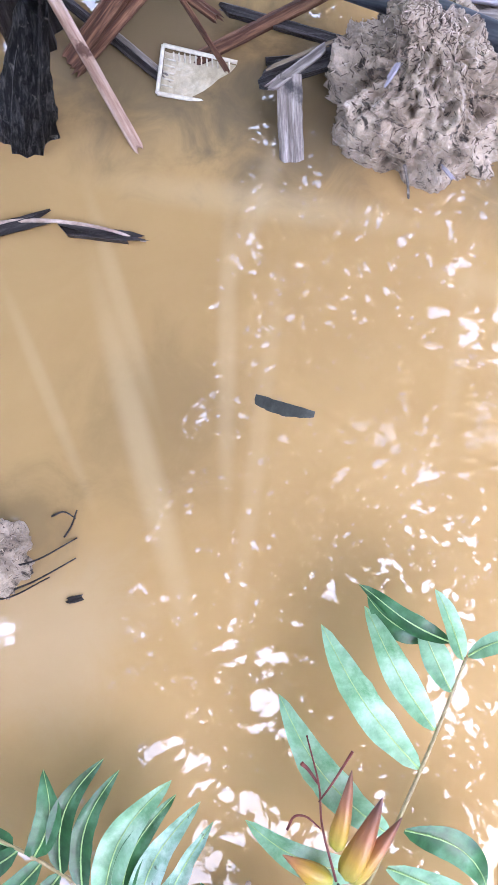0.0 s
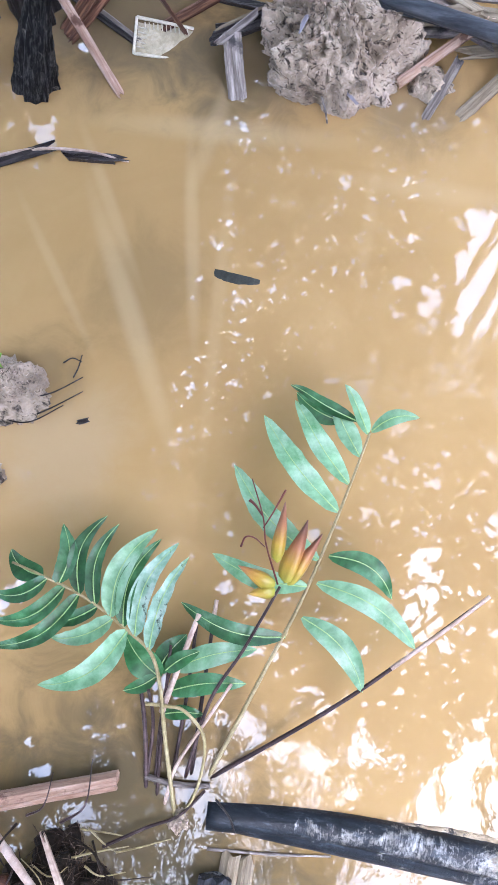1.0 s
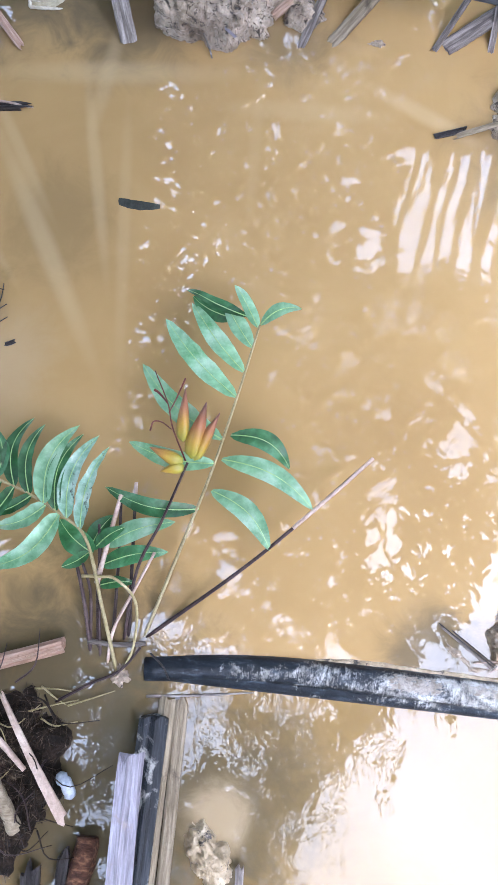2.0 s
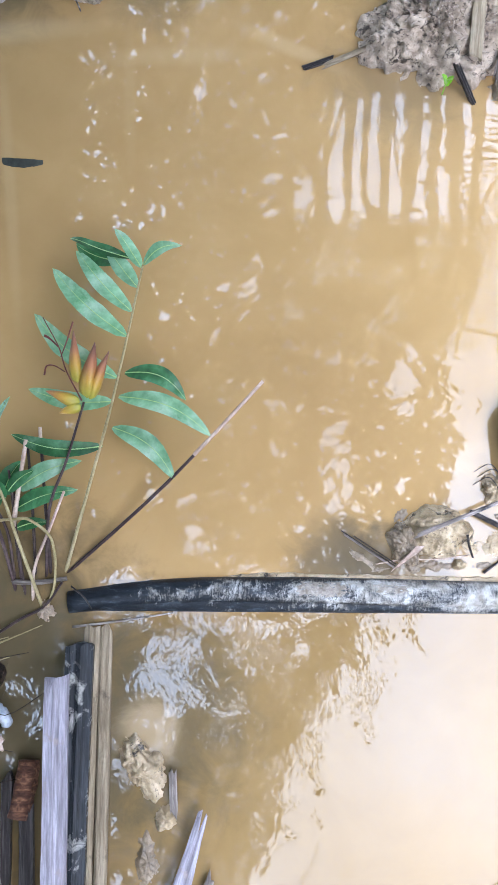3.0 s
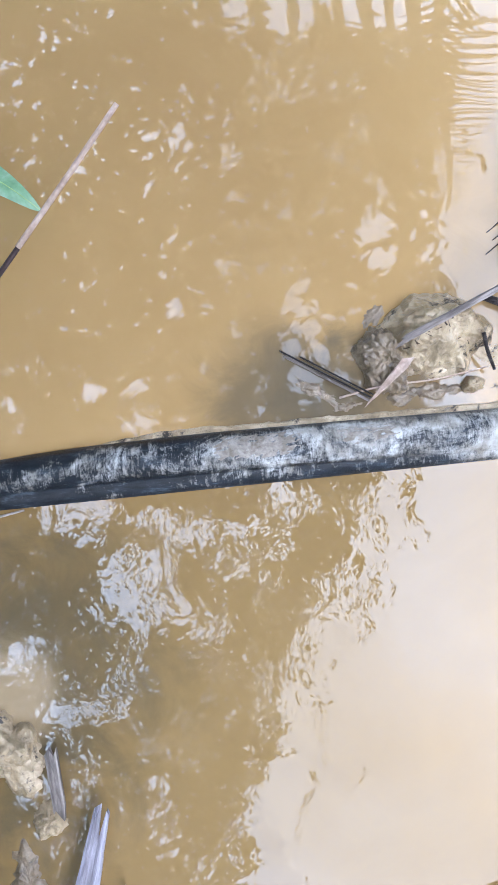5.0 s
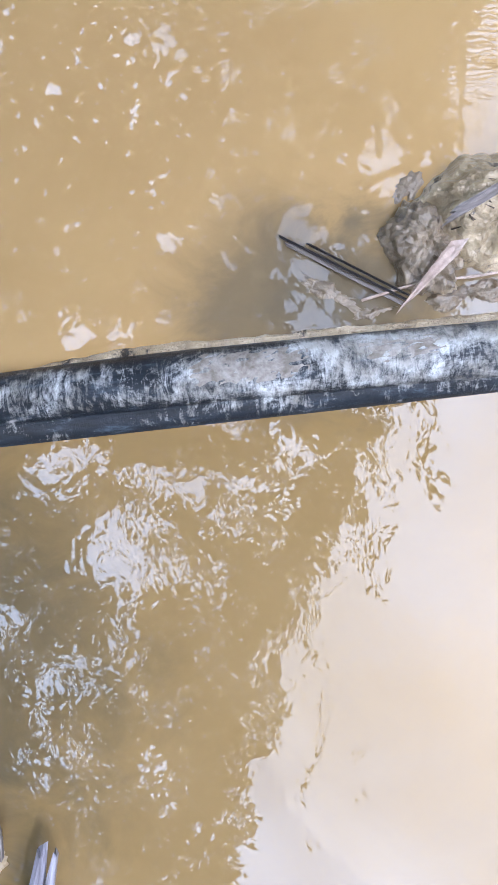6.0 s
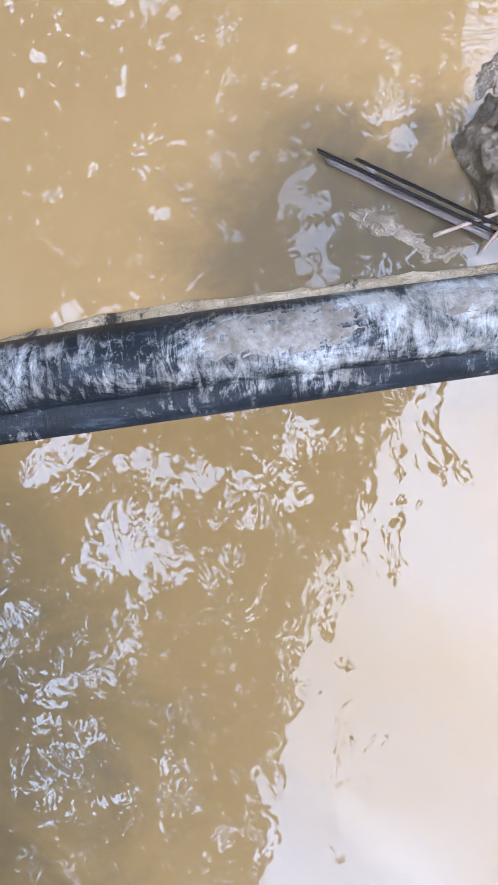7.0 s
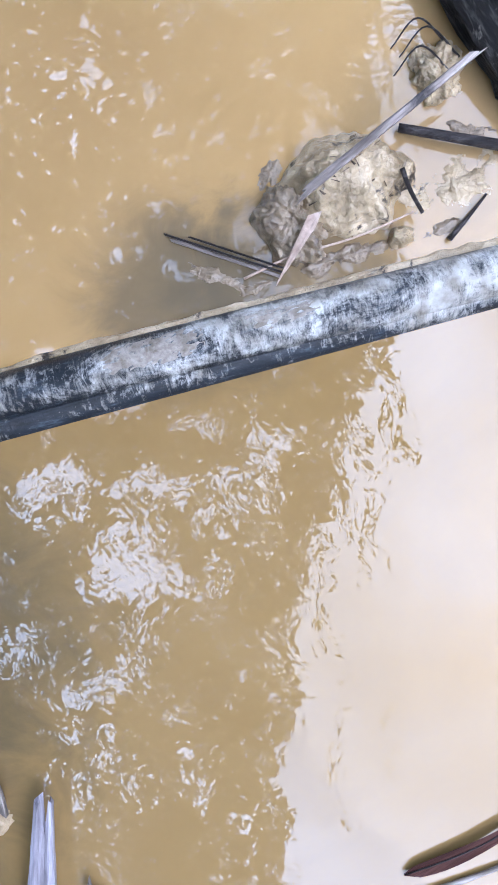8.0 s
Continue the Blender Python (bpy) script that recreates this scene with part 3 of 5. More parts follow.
# chinks of sky between the leaves: centre, half-widths, how many, half-length of one and its slant in degrees
CHINKS = [(0.12, 1.72, 0.16, 0.34, 13, 0.02, 62), (-0.05, 1.42, 0.1, 0.14, 5, 0.017, 60), (-0.22, 3.3, 0.06, 0.42, 9, 0.024, 80), (0.55, 1.82, 0.16, 0.26, 13, 0.02, -58), (0.52, 1.25, 0.1, 0.12, 4, 0.019, -50),
          (0.4, 0.52, 0.06, 0.05, 3, 0.024, 20), (0.42, 0.92, 0.12, 0.08, 5, 0.024, 10), (0.9, 0.46, 0.15, 0.3, 34, 0.03, -55), (1.38, 1.05, 0.11, 0.3, 35, 0.022, 48), (1.34, 1.65, 0.13, 0.16, 20, 0.02, 52),
          (0.82, 1.3, 0.12, 0.1, 7, 0.017, 40), (1.14, 1.42, 0.1, 0.1, 9, 0.017, 30), (-0.08, -0.12, 0.2, 0.13, 6, 0.05, 30), (-0.55, 0.16, 0.17, 0.16, 3, 0.05, -40), (-0.2, 0.22, 0.1, 0.06, 2, 0.058, 5),
          (0.95, 0.1, 0.12, 0.1, 6, 0.036, -40), (-0.6, -0.58, 0.22, 0.18, 21, 0.072, 20), (-0.28, -1.12, 0.26, 0.26, 36, 0.061, 40), (-0.72, -1.85, 0.22, 0.16, 15, 0.043, 15), (-0.05, -0.72, 0.32, 0.14, 19, 0.043, 80),
          (0.42, -0.86, 0.26, 0.22, 21, 0.036, 85), (-0.42, -1.62, 0.1, 0.2, 6, 0.036, 75), (0.68, -0.58, 0.14, 0.16, 10, 0.04, 85), (0.2, -1.35, 0.16, 0.22, 7, 0.029, 70), (-0.3, -2.35, 0.08, 0.4, 6, 0.036, 78),
          (-0.55, 1.9, 0.5, 0.7, 5, 0.015, 60), (0, 2.4, 0.35, 0.45, 6, 0.014, 65), (-1.4, -1.2, 0.35, 0.5, 9, 0.058, 60), (-1.85, -0.2, 0.12, 0.16, 5, 0.05, 70), (0.25, -0.38, 0.12, 0.06, 5, 0.05, 10),
          (0.75, 0.75, 0.5, 0.45, 6, 0.018, -40), (0.85, 2, 0.2, 0.2, 34, 0.026, 55), (1.2, 1.95, 0.22, 0.2, 26, 0.026, -60), (0.35, 2.75, 0.06, 0.5, 15, 0.02, 60), (0.62, 2.5, 0.07, 0.3, 24, 0.03, -30),
          (-0.85, -2.3, 0.3, 0.35, 14, 0.036, 30), (-0.95, -1.5, 0.25, 0.3, 6, 0.03, 40)]


def canopy_east(y):
    """How far out over the pond the boughs reach."""
    stops = ((-4.2, -0.1), (-3.0, 0.16), (-2.5, 0.30), (-2.0, 0.45), (-1.62, 0.60), (-1.2, 0.86), (-0.9, 1.02), (-0.55, 1.2), (-0.2, 1.55), (0.15, 1.70), (0.6, 1.74), (1.35, 1.76), (1.8, 1.9), (2.05, 2.05), (3.3, 2.0), (3.6, 1.7), (5.6, 1.9))
    for (y0, x0), (y1, x1) in zip(stops, stops[1:]):
        if y <= y1:
            return x0 + (x1 - x0) * (y - y0) / (y1 - y0)
    return stops[-1][1]


def open_cells(rng, cell=0.008):
    """Ground cells under the chinks."""
    taken = set()
    for x, y, rx, ry, count, size, slant in CHINKS:
        for _ in range(count):
            a, r = rng.uniform(0, 2 * math.pi), rng.random() ** 0.6
            cx, cy = x + rx * r * math.cos(a), y + ry * r * math.sin(a)
            s = size * rng.uniform(0.45, 1.35)
            w = s * rng.uniform(0.22, 0.5)
            th = radians(slant + rng.gauss(0, 16))
            for i in range(-14, 15):
                for j in range(-8, 9):
                    u, v = i / 14, j / 8
                    if abs(v) < 1 - u * u:
                        taken.add((round((cx + u * s * math.cos(th) - v * w * math.sin(th)) / cell), round((cy + u * s * math.sin(th) + v * w * math.cos(th)) / cell)))
    return taken


def bough_mesh(count, size, seed, cell=0.008):
    rng = random.Random(seed)
    gaps = open_cells(rng, cell)
    verts, faces = [], []
    while count:
        x, y = rng.uniform(-2.5, 2.3), rng.uniform(-4.0, 5.3)
        jag = 0.10 * noise.noise(V(y * 2.6, 0, 4)) + 0.06 * noise.noise(V(y * 9, 0, 2)) + 0.035 * noise.noise(V(y * 26, x * 6, 1))
        edge = canopy_east(y) + jag - x
        if edge < 0 and rng.random() > 0.02 * math.exp(edge * 12):
            continue
        # the window in the boughs above the clump palm
        ragged = 0.16 * noise.noise(V(x * 5, y * 5, 7)) + 0.08 * noise.noise(V(x * 15, y * 15, 7)) + 0.3 * noise.noise(V(x * 4.5, 0, 3))
        if 0.74 + ragged * 0.5 < x and (2.28 if x < 1.5 else 2.0) + ragged < y < 3.42 and rng.random() > (0.0 if x < 1.5 else 0.07):
            continue
        count -= 1
        s = size * rng.uniform(0.6, 1.3) * (0.7 if edge < 0.15 else 1.0 if x > -1.2 else 1.5)
        p = V(x, y, 3.0 + 0.12 * noise.noise(V(x, y, 0)) + rng.uniform(-0.03, 0.03))
        for _ in range(4):
            d = V(rng.uniform(-1, 1), rng.uniform(-1, 1), rng.uniform(-0.35, 0.2)).normalized()
            e = d.cross(V(rng.uniform(-0.4, 0.4), rng.uniform(-0.4, 0.4), 1)).normalized()
            shape = [p - d * s, p - d * s * 0.3 + e * s * 0.3, p + d * s * 0.35 + e * s * 0.26, p + d * s, p + d * s * 0.35 - e * s * 0.26, p - d * s * 0.3 - e * s * 0.3]
            if not any((round(q.x / cell), round(q.y / cell)) in gaps for q in shape + [p, p + d * s * 0.6, p - d * s * 0.6, p + e * s * 0.15, p - e * s * 0.15]):
                k = len(verts)
                verts += shape
                faces.append((k, k + 1, k + 2, k + 3, k + 4, k + 5))
                break
            s *= 0.62
    # long leafy sprays that hang out past the rest
    for x0, y0, x1, y1, wide in ((1.02, -0.35, 0.98, -1.3, 0.026), (1.2, -0.45, 1.12, -1.5, 0.022), (1.42, -0.3, 1.46, -0.95, 0.026), (0.80, -1.3, 0.72, -1.9, 0.02), (0.74, -2.0, 0.55, -3.0, 0.009), (0.98, -2.3, 0.86, -2.75, 0.007), (1.9, 1.5, 2.15, 1.32, 0.012), (1.75, 1.1, 1.95, 0.85, 0.01)):
        for i in range(64):
            u = rng.random()
            if noise.noise(V(u * 9, x0 * 7, 3)) < -0.12:
                continue
            p = V(x0 + (x1 - x0) * u + 0.05 * math.sin(7 * u + x0 * 9) + rng.gauss(0, wide * 0.35), y0 + (y1 - y0) * u, 2.98)
            d = V(rng.uniform(-0.25, 0.25), rng.choice((-1, 1)), rng.uniform(-0.2, 0.2)).normalized() * wide * 2.2
            e = V(-d.y, d.x, 0) * 0.35
            k = len(verts)
            verts += [p - d, p + e, p + d, p - e]
            faces.append((k, k + 1, k + 2, k + 3))
    return verts, faces


def spreading_tree(at, ends, label):
    """A low tree whose tiers of boughs hang over the pond."""
    t = thing("tree", at, label, "tree", "swamp trees")
    at = Vector(at)
    fork = at + V(0.6, 0.4, 2.2)
    tube("trunk", [at - V(0, 0, 0.05), at.lerp(fork, 0.5) + V(0.1, -0.05, 0), fork], 0.2, 0.14, M_BARK, parent=t, sides=12, rough=0.06)
    for end in ends:
        end = V(*end)
        tube("limb", [fork - V(0, 0, 0.2), fork.lerp(end, 0.4) + V(0, 0, 0.55), fork.lerp(end, 0.8) + V(0, 0, 0.25), end], 0.07, 0.012, M_BARK, parent=t, sides=7, steps=5)
    v, f = bough_mesh(43000, 0.062, 11)
    mesh_object("crown", [p - at for p in v], f, M_CROWN, Matrix.Translation(at), t, soft=False)
    return t


# added out of view: mirrored leaves, and southward a stand-in for another dark reflection
spreading_tree((-3.4, -1.8, -0.06), [(0.5, -0.3, 3.05), (0.1, -2.3, 3.05), (0.6, 0.8, 3.05), (-0.4, 1.4, 3.08), (-1.2, 2.6, 3.08), (-0.4, 3.8, 3.08), (-1.0, -3.2, 3.05), (0.2, 4.7, 3.08), (-1.5, 4.5, 3.08), (-0.3, -0.2, 3.08)], "unseen low tree added over the pond to shape its dark reflections")
tree((-4.2, 7.8, -0.06), [(-3.8, 3.2, 6.6, 1.7), (-6, 2.4, 6.5, 1.7), (-5.4, 4.6, 6.8, 1.4)], 5000, 0.22,
     "tall leafy tree standing in the swamp", 0.28, 12)


def leafy_frond(parent, at, pts, r0, r1, first, length, fan, rng, droop=0.15, gap=0.045, width=0.018, back=(0, 1, 0.3)):
    """A petiole with two ranks of narrow leaflets from its first-th share on."""
    c = curve_points(pts, 30)
    verts, faces = tube_mesh(pts, r0, r1, 8, 8)
    run, since = sum((q - p).length for p, q in zip(c, c[1:])), 0.0
    done = 0.0
    for i in range(1, len(c) - 1):
        step = (c[i] - c[i - 1]).length
        done += step
        since += step
        if done / run < first or since < gap:
            continue
        since = 0.0
        axis = (c[i + 1] - c[i - 1]).normalized()
        side = axis.cross(V(*back)).normalized()
        for sgn in (1, -1):
            ln = length * rng.uniform(0.75, 1.1) * min(1.0, 0.35 + 2.2 * (1 - done / run))
            tip = c[i] + (side * sgn * fan + axis * (1.1 - fan) + V(rng.uniform(-0.08, 0.08), 0, -droop * rng.uniform(0.3, 1.2))).normalized() * ln
            w = axis * width
            k = len(verts)
            verts += [c[i] - w * 0.5, c[i] + w * 0.5, c[i].lerp(tip, 0.5) + w, tip, c[i].lerp(tip, 0.5) - w]
            faces.append((k, k + 1, k + 2, k + 3, k + 4))
    return mesh_object("frond", [Vector(v) - at for v in verts], faces, M_PALM, Matrix.Translation(at), parent, soft=False)


def sago(at, stems, label, seed):
    """A clump of long upright fronds: foot, place at 2.3 m and at 4.5 m, thickness."""
    rng = random.Random(seed)
    at = Vector(at)
    t = thing("palm", at, label, "palm tree", "swamp palms")
    for foot, low, high, r in stems:
        y = at.y + rng.uniform(-0.06, 0.06)
        top = high + (high - low) * 1.1
        pts = [V(foot, y, -0.1), V(low, y, 2.3), V(high, y, 4.5), V(top, y - 0.15, 7.0)]
        leafy_frond(t, at, pts, r, r * 0.55, 0.5, 0.62, 0.62, rng)
    return t


sago((0.75, 2.6, -0.06), [(0.62, 0.90, 1.15, 0.044), (0.68, 1.02, 1.36, 0.034), (0.72, 1.15, 1.52, 0.046), (0.78, 1.32, 1.76, 0.066), (0.86, 1.47, 1.98, 0.044), (0.94, 1.60, 2.20, 0.066), (0.55, 0.74, 0.82, 0.030), (1.0, 1.76, 2.4, 0.05), (0.9, 0.80, 0.62, 0.016), (0.6, 1.22, 1.9, 0.014)], "clump palm with tall slanting leaf stalks", 21)
droop = thing("palm", (2.7, 3.3, -0.06), "feathery palm with a frond hanging towards the water", "palm tree", "swamp palms")
for pts, first in (([(2.7, 3.3, -0.1), (2.7, 3.25, 1.6), (2.42, 2.95, 2.3), (2.0, 2.5, 2.3), (1.70, 1.95, 2.2), (1.55, 1.45, 2.1)], 0.56), ([(2.7, 3.3, -0.1), (2.78, 3.2, 1.7), (2.6, 2.85, 2.45), (2.3, 2.35, 2.4), (2.12, 1.85, 2.3)], 0.62)):
    leafy_frond(droop, droop.location, [V(*p) for p in pts], 0.03, 0.01, first, 0.46, 0.6, random.Random(9), 0.06, 0.05, 0.017, (0, 0, 1))


def woods(seed):
    """An unseen ring of leaves all round, added to block low sky light."""
    rng = random.Random(seed)
    verts, faces = [], []
    for _ in range(15000):
        a = rng.uniform(0, 2 * math.pi)
        if math.degrees(a) > 310 and rng.random() < 0.35:
            continue
        r = rng.uniform(11, 16)
        top = 10.5 if 60 < math.degrees(a) < 175 else 7.5 if math.degrees(a) < 60 or math.degrees(a) > 345 else 13
        h = rng.uniform(0, 1) ** 0.8 * top * (0.85 + 0.25 * noise.noise(V(math.cos(a) * 4, math.sin(a) * 4, 2)))
        p = V(math.sin(a) * r, math.cos(a) * r, h)
        s = rng.uniform(0.3, 0.8)
        x = V(rng.uniform(-1, 1), rng.uniform(-1, 1), rng.uniform(-0.6, 0.6)).normalized()
        y = x.cross(V(rng.uniform(-1, 1), rng.uniform(-1, 1), rng.uniform(-1, 1))).normalized()
        k = len(verts)
        verts += [p - x * s, p + y * s * 0.45, p + x * s, p - y * s * 0.45]
        faces.append((k, k + 1, k + 2, k + 3))
    return mesh_object("woods", verts, faces, M_CROWN, soft=False)


tagged(woods(5), "unseen ring of dark green leaves added to block low sky light", "woods", kind="stuff")


# ---- the black pipe and the planks at its end ----
def pipe_mesh(pts, r, sides=28, steps=10, wall=0.006):
    v, f = tube_mesh(pts, r, r, sides, steps)
    n = len(v) // sides
    f = f[:-2]
    o = len(v)
    for ring in (0, n - 1):
        mid = sum((Vector(v[ring * sides + j]) for j in range(sides)), V(0, 0, 0)) / sides
        v += [mid + (Vector(v[ring * sides + j]) - mid) * (1 - wall / r) for j in range(sides)]
    for q, (ring, start) in enumerate(((0, o), (n - 1, o + sides))):
        for j in range(sides):
            a, b = ring * sides + j, ring * sides + (j + 1) % sides
            c, d = start + (j + 1) % sides, start + j
            f.append((a, d, c, b) if q == 0 else (a, b, c, d))
    for j in range(sides):
        f.append((o + j, o + sides + j, o + sides + (j + 1) % sides, o + (j + 1) % sides))
    return v, f


PIPE_PTS = [(-0.262, -0.318, -0.022), (0.0, -0.285, -0.012), (0.28, -0.272, -0.002), (0.6, -0.271, 0.004), (1.0, -0.274, 0.006), (1.7, -0.275, 0.006), (2.6, -0.27, 0.0)]
pipe = thing("pipe", PIPE_PTS[0], "black plastic pipe smeared with dried mud, half sunk", "pipe")
pv, pf = pipe_mesh(PIPE_PTS, 0.039)
o = Vector(PIPE_PTS[0])
mesh_object("pipe_wall", [p - o for p in pv], pf, M_PIPE, Matrix.Translation(o), pipe)


def crust(x0, x1, angle, spread, thick, seed, name="mud_crust"):
    """Mud dried on to the pipe, between two places along it, about an angle from the top."""
    axis = curve_points(PIPE_PTS, 30)
    verts, faces = [], []
    nx, na = max(6, int((x1 - x0) / 0.008)), 14
    for i in range(nx + 1):
        x = x0 + (x1 - x0) * i / nx
        c = min(axis, key=lambda p: abs(p.x - x))
        k = next(q for q in range(len(axis) - 1) if axis[q + 1].x >= x)
        t = (x - axis[k].x) / (axis[k + 1].x - axis[k].x)
        c = axis[k].lerp(axis[k + 1], t)
        for j in range(na + 1):
            u = j / na * 2 - 1
            q = V(x * 90, u * 5, seed)
            edge = 1 - abs(u) ** 3 - 0.7 * abs(2 * i / nx - 1) ** 6
            h = thick * (edge * 0.8 + 0.9 * fbm(q) + 0.25 * fbm(q * 3.3)) - 0.0012
            a = radians(angle) + u * radians(spread)
            r = 0.039 + max(h, -0.004)
            verts.append((x, c.y + math.sin(a) * r, c.z + math.cos(a) * r))
    for i in range(nx):
        for j in range(na):
            a = i * (na + 1) + j
            faces.append((a, a + na + 1, a + na + 2, a + 1))
    ob = mesh_object(name, [V(*p) - o for p in verts], faces, M_CRUST, Matrix.Translation(o), pipe, "pale cracked mud stuck to the pipe")
    return ob


crust(0.40, 0.56, 12, 40, 0.0022, 1.0)
crust(0.62, 0.74, 20, 30, 0.0016, 3.0)
# silt ridge banked against the far side of the pipe
rv, rf = [], []
for i in range(161):
    x = 0.02 + i / 160 * 1.5
    wid = 0.007 + 0.009 * max(0, noise.noise(V(x * 9, 0, 0))) + 0.005 * noise.noise(V(x * 40, 3, 0))
    wid *= min(1, 0.25 + (x - 0.02) * 3)
    for u in (-0.5, 0.15, 0.5, 0.8, 1.0):
        y = -0.228 + max(0, u) * wid - (0.02 if u < 0 else 0) - (0.0 if x > 0.3 else (0.3 - x) * 0.1)
        rv.append((x, y, (0.010 if x > 0.2 else 0.006) * (1 - max(0, u) ** 2) - 0.004 + 0.004 * noise.noise(V(x * 70, u * 3, 1))))
for i in range(160):
    for j in range(4):
        a = i * 5 + j
        rf.append((a, a + 5, a + 6, a + 1))
tagged(mesh_object("silt_ridge", rv, rf, M_CLOD), "thin pale silt ridge banked along the pipe", "mud")
tube("stick", [(-0.247, -0.389, 0.002), (-0.1, -0.368, 0.004), (0.046, -0.343, 0.002)], 0.004, 0.002, M_GREY, "thin pale stick floating beside the pipe", "stick")

board("plank", (-0.186, -0.392, 0.0), (-0.168, -1.45, 0.03), 0.046, 0.03, M_TAN, "weathered tan plank lying in the water", "plank", group="old planks")
board("plank", (-0.146, -0.392, 0.0), (-0.118, -1.45, 0.035), 0.034, 0.03, M_TAN, "narrow weathered tan plank lying in the water", "plank", group="old planks")
board("plank", (-0.213, -0.434, 0.03), (-0.20, -1.45, 0.05), 0.078, 0.045, M_SOOT, "soot-black plank streaked with white dirt", "plank", group="old planks", jag=0.012)
board("plank", (-0.245, -0.530, 0.14), (-0.195, -1.45, 0.18), 0.064, 0.02, M_VIOLET, "bleached lilac-grey split plank with a broken end", "plank", group="old planks", jag=0.05, jag0=0.035, ridge=0.3)
board("shard", (0.146, -0.9, 0.05), (0.05, -1.25, 0.06), 0.028, 0.012, M_VIOLET, "grey splintered wood shard with a torn tip", "wood shard", width1=0.075, jag0=0.05)
board("shard", (0.178, -1.055, 0.02), (0.10, -1.3, 0.04), 0.022, 0.012, M_GREY, "small grey splintered wood shard", "wood shard", width1=0.055, jag0=0.04)
mound("mud_lump", (-0.025, -0.775, -0.004), 0.066, 0.13, 0.04, M_CLOD, "pale wet mud lump breaking the water surface", "mud", bump=0.016, seed=4, rings=24, segs=60, freq=30, turn=32)
mound("mud_lump", (0.045, -0.905, -0.004), 0.042, 0.047, 0.024, M_CLOD, "small wet mud lump beside a wood chip", "mud", bump=0.012, seed=6, rings=16, segs=40, freq=30)
mound("mud_lump", (0.0, -1.02, -0.014), 0.06, 0.13, 0.02, M_CLAY, "slick mud lump barely above the water", "mud", bump=0.012, seed=8, rings=20, segs=50, freq=26)
board("wood_chip", (0.063, -0.79, 0.02), (0.07, -0.885, 0.02), 0.022, 0.012, M_GREY, "pale wood chip stuck in mud", "wood chip", jag0=0.02)
board("wood_chip", (-0.10, -1.11, 0.01), (-0.055, -1.15, 0.012), 0.03, 0.012, M_DARK, "small dark wood chip", "wood chip")

# ---- root heap by the planks ----
mound("root_heap", (-0.60, -0.66, -0.01), 0.155, 0.30, 0.075, M_ROOT, "dark brown matted root heap", "root heap", fibres=900, fibre_size=(0.03, 0.09), fibre_width=0.0012, fibre_mat=M_ROOTLET, bump=0.04, seed=11, rings=34, segs=80, freq=16, power=2.4, turn=-14)
rng = random.Random(31)
for i in range(34):
    x, y = rng.uniform(-0.7, -0.46), rng.uniform(-0.85, -0.38)
    a = rng.uniform(0, 6.3)
    ln = rng.uniform(0.08, 0.2)
    z = 0.05 + rng.uniform(0, 0.03)
    tube("root", [(x, y, z), (x + math.cos(a) * ln * 0.5, y + math.sin(a) * ln * 0.5, z + 0.02), (x + math.cos(a + 0.5) * ln, y + math.sin(a + 0.5) * ln, z - 0.02)], rng.uniform(0.0015, 0.004), 0.001,
         rng.choice((M_ROOT, M_STEM, M_RACHIS, M_ROOT)), "thin wiry root sticking out of the heap", "root", group="loose roots", sides=5, steps=4)
for a, b, c in (((-0.55, -0.40, 0.03), (-0.49, -0.395, 0.03), (-0.447, -0.40, 0.01)), ((-0.457, -0.438, 0.012), (-0.41, -0.418, 0.012), (-0.335, -0.385, 0.004)), ((-0.52, -0.475, 0.03), (-0.48, -0.492, 0.02), (-0.424, -0.477, 0.005)),
                ((-0.53, -0.39, 0.04), (-0.49, -0.42, 0.025), (-0.455, -0.44, 0.008)), ((-0.56, -0.46, 0.05), (-0.5, -0.44, 0.03), (-0.43, -0.42, 0.008))):
    tube("root", [a, b, c], 0.003, 0.0012, M_RACHIS, "pale wiry root trailing over the water", "root", group="loose roots", sides=5)
board("split_log", (-0.98, -0.47, 0.03), (-0.494, -0.279, 0.03), 0.042, 0.03, M_PINK, "split pinkish log with a dark groove", "log", jag=0.008, ridge=0.5)
board("bark_strip", (-0.617, -0.418, 0.085), (-0.41, -0.70, 0.075), 0.012, 0.008, M_STALK, "ragged pale pink bark strip", "bark strip", width1=0.03, jag=0.02, bow=0.01)
tube("branch", [(-0.80, -0.40, 0.06), (-0.692, -0.463, 0.085), (-0.591, -0.54, 0.085), (-0.534, -0.60, 0.06)], 0.012, 0.007, M_STALK, "crooked orange-brown dead branch", "branch", rough=0.1)
tube("branch_stub", [(-0.612, -0.612, 0.09), (-0.575, -0.67, 0.08), (-0.53, -0.75, 0.06)], 0.018, 0.02, M_TAN, "broken branch stub with splintered end", "branch", rough=0.15)
tube("branch_stub", [(-0.70, -0.52, 0.07), (-0.66, -0.62, 0.08), (-0.63, -0.76, 0.06)], 0.022, 0.022, M_RUST, "reddish broken branch stub among roots", "branch", rough=0.1)
tube("branch_stub", [(-0.345, -0.755, 0.02), (-0.345, -0.80, 0.03), (-0.36, -0.9, 0.03)], 0.03, 0.034, M_RUST, "sawn reddish branch end among roots", "branch", rough=0.08)
tube("rolled_bag", [(-0.445, -0.60, 0.05), (-0.415, -0.63, 0.05), (-0.40, -0.66, 0.045)], 0.018, 0.016, M_BLUE, "scrap of blue-grey plastic among roots", "plastic scrap", rough=0.15, blunt=True)
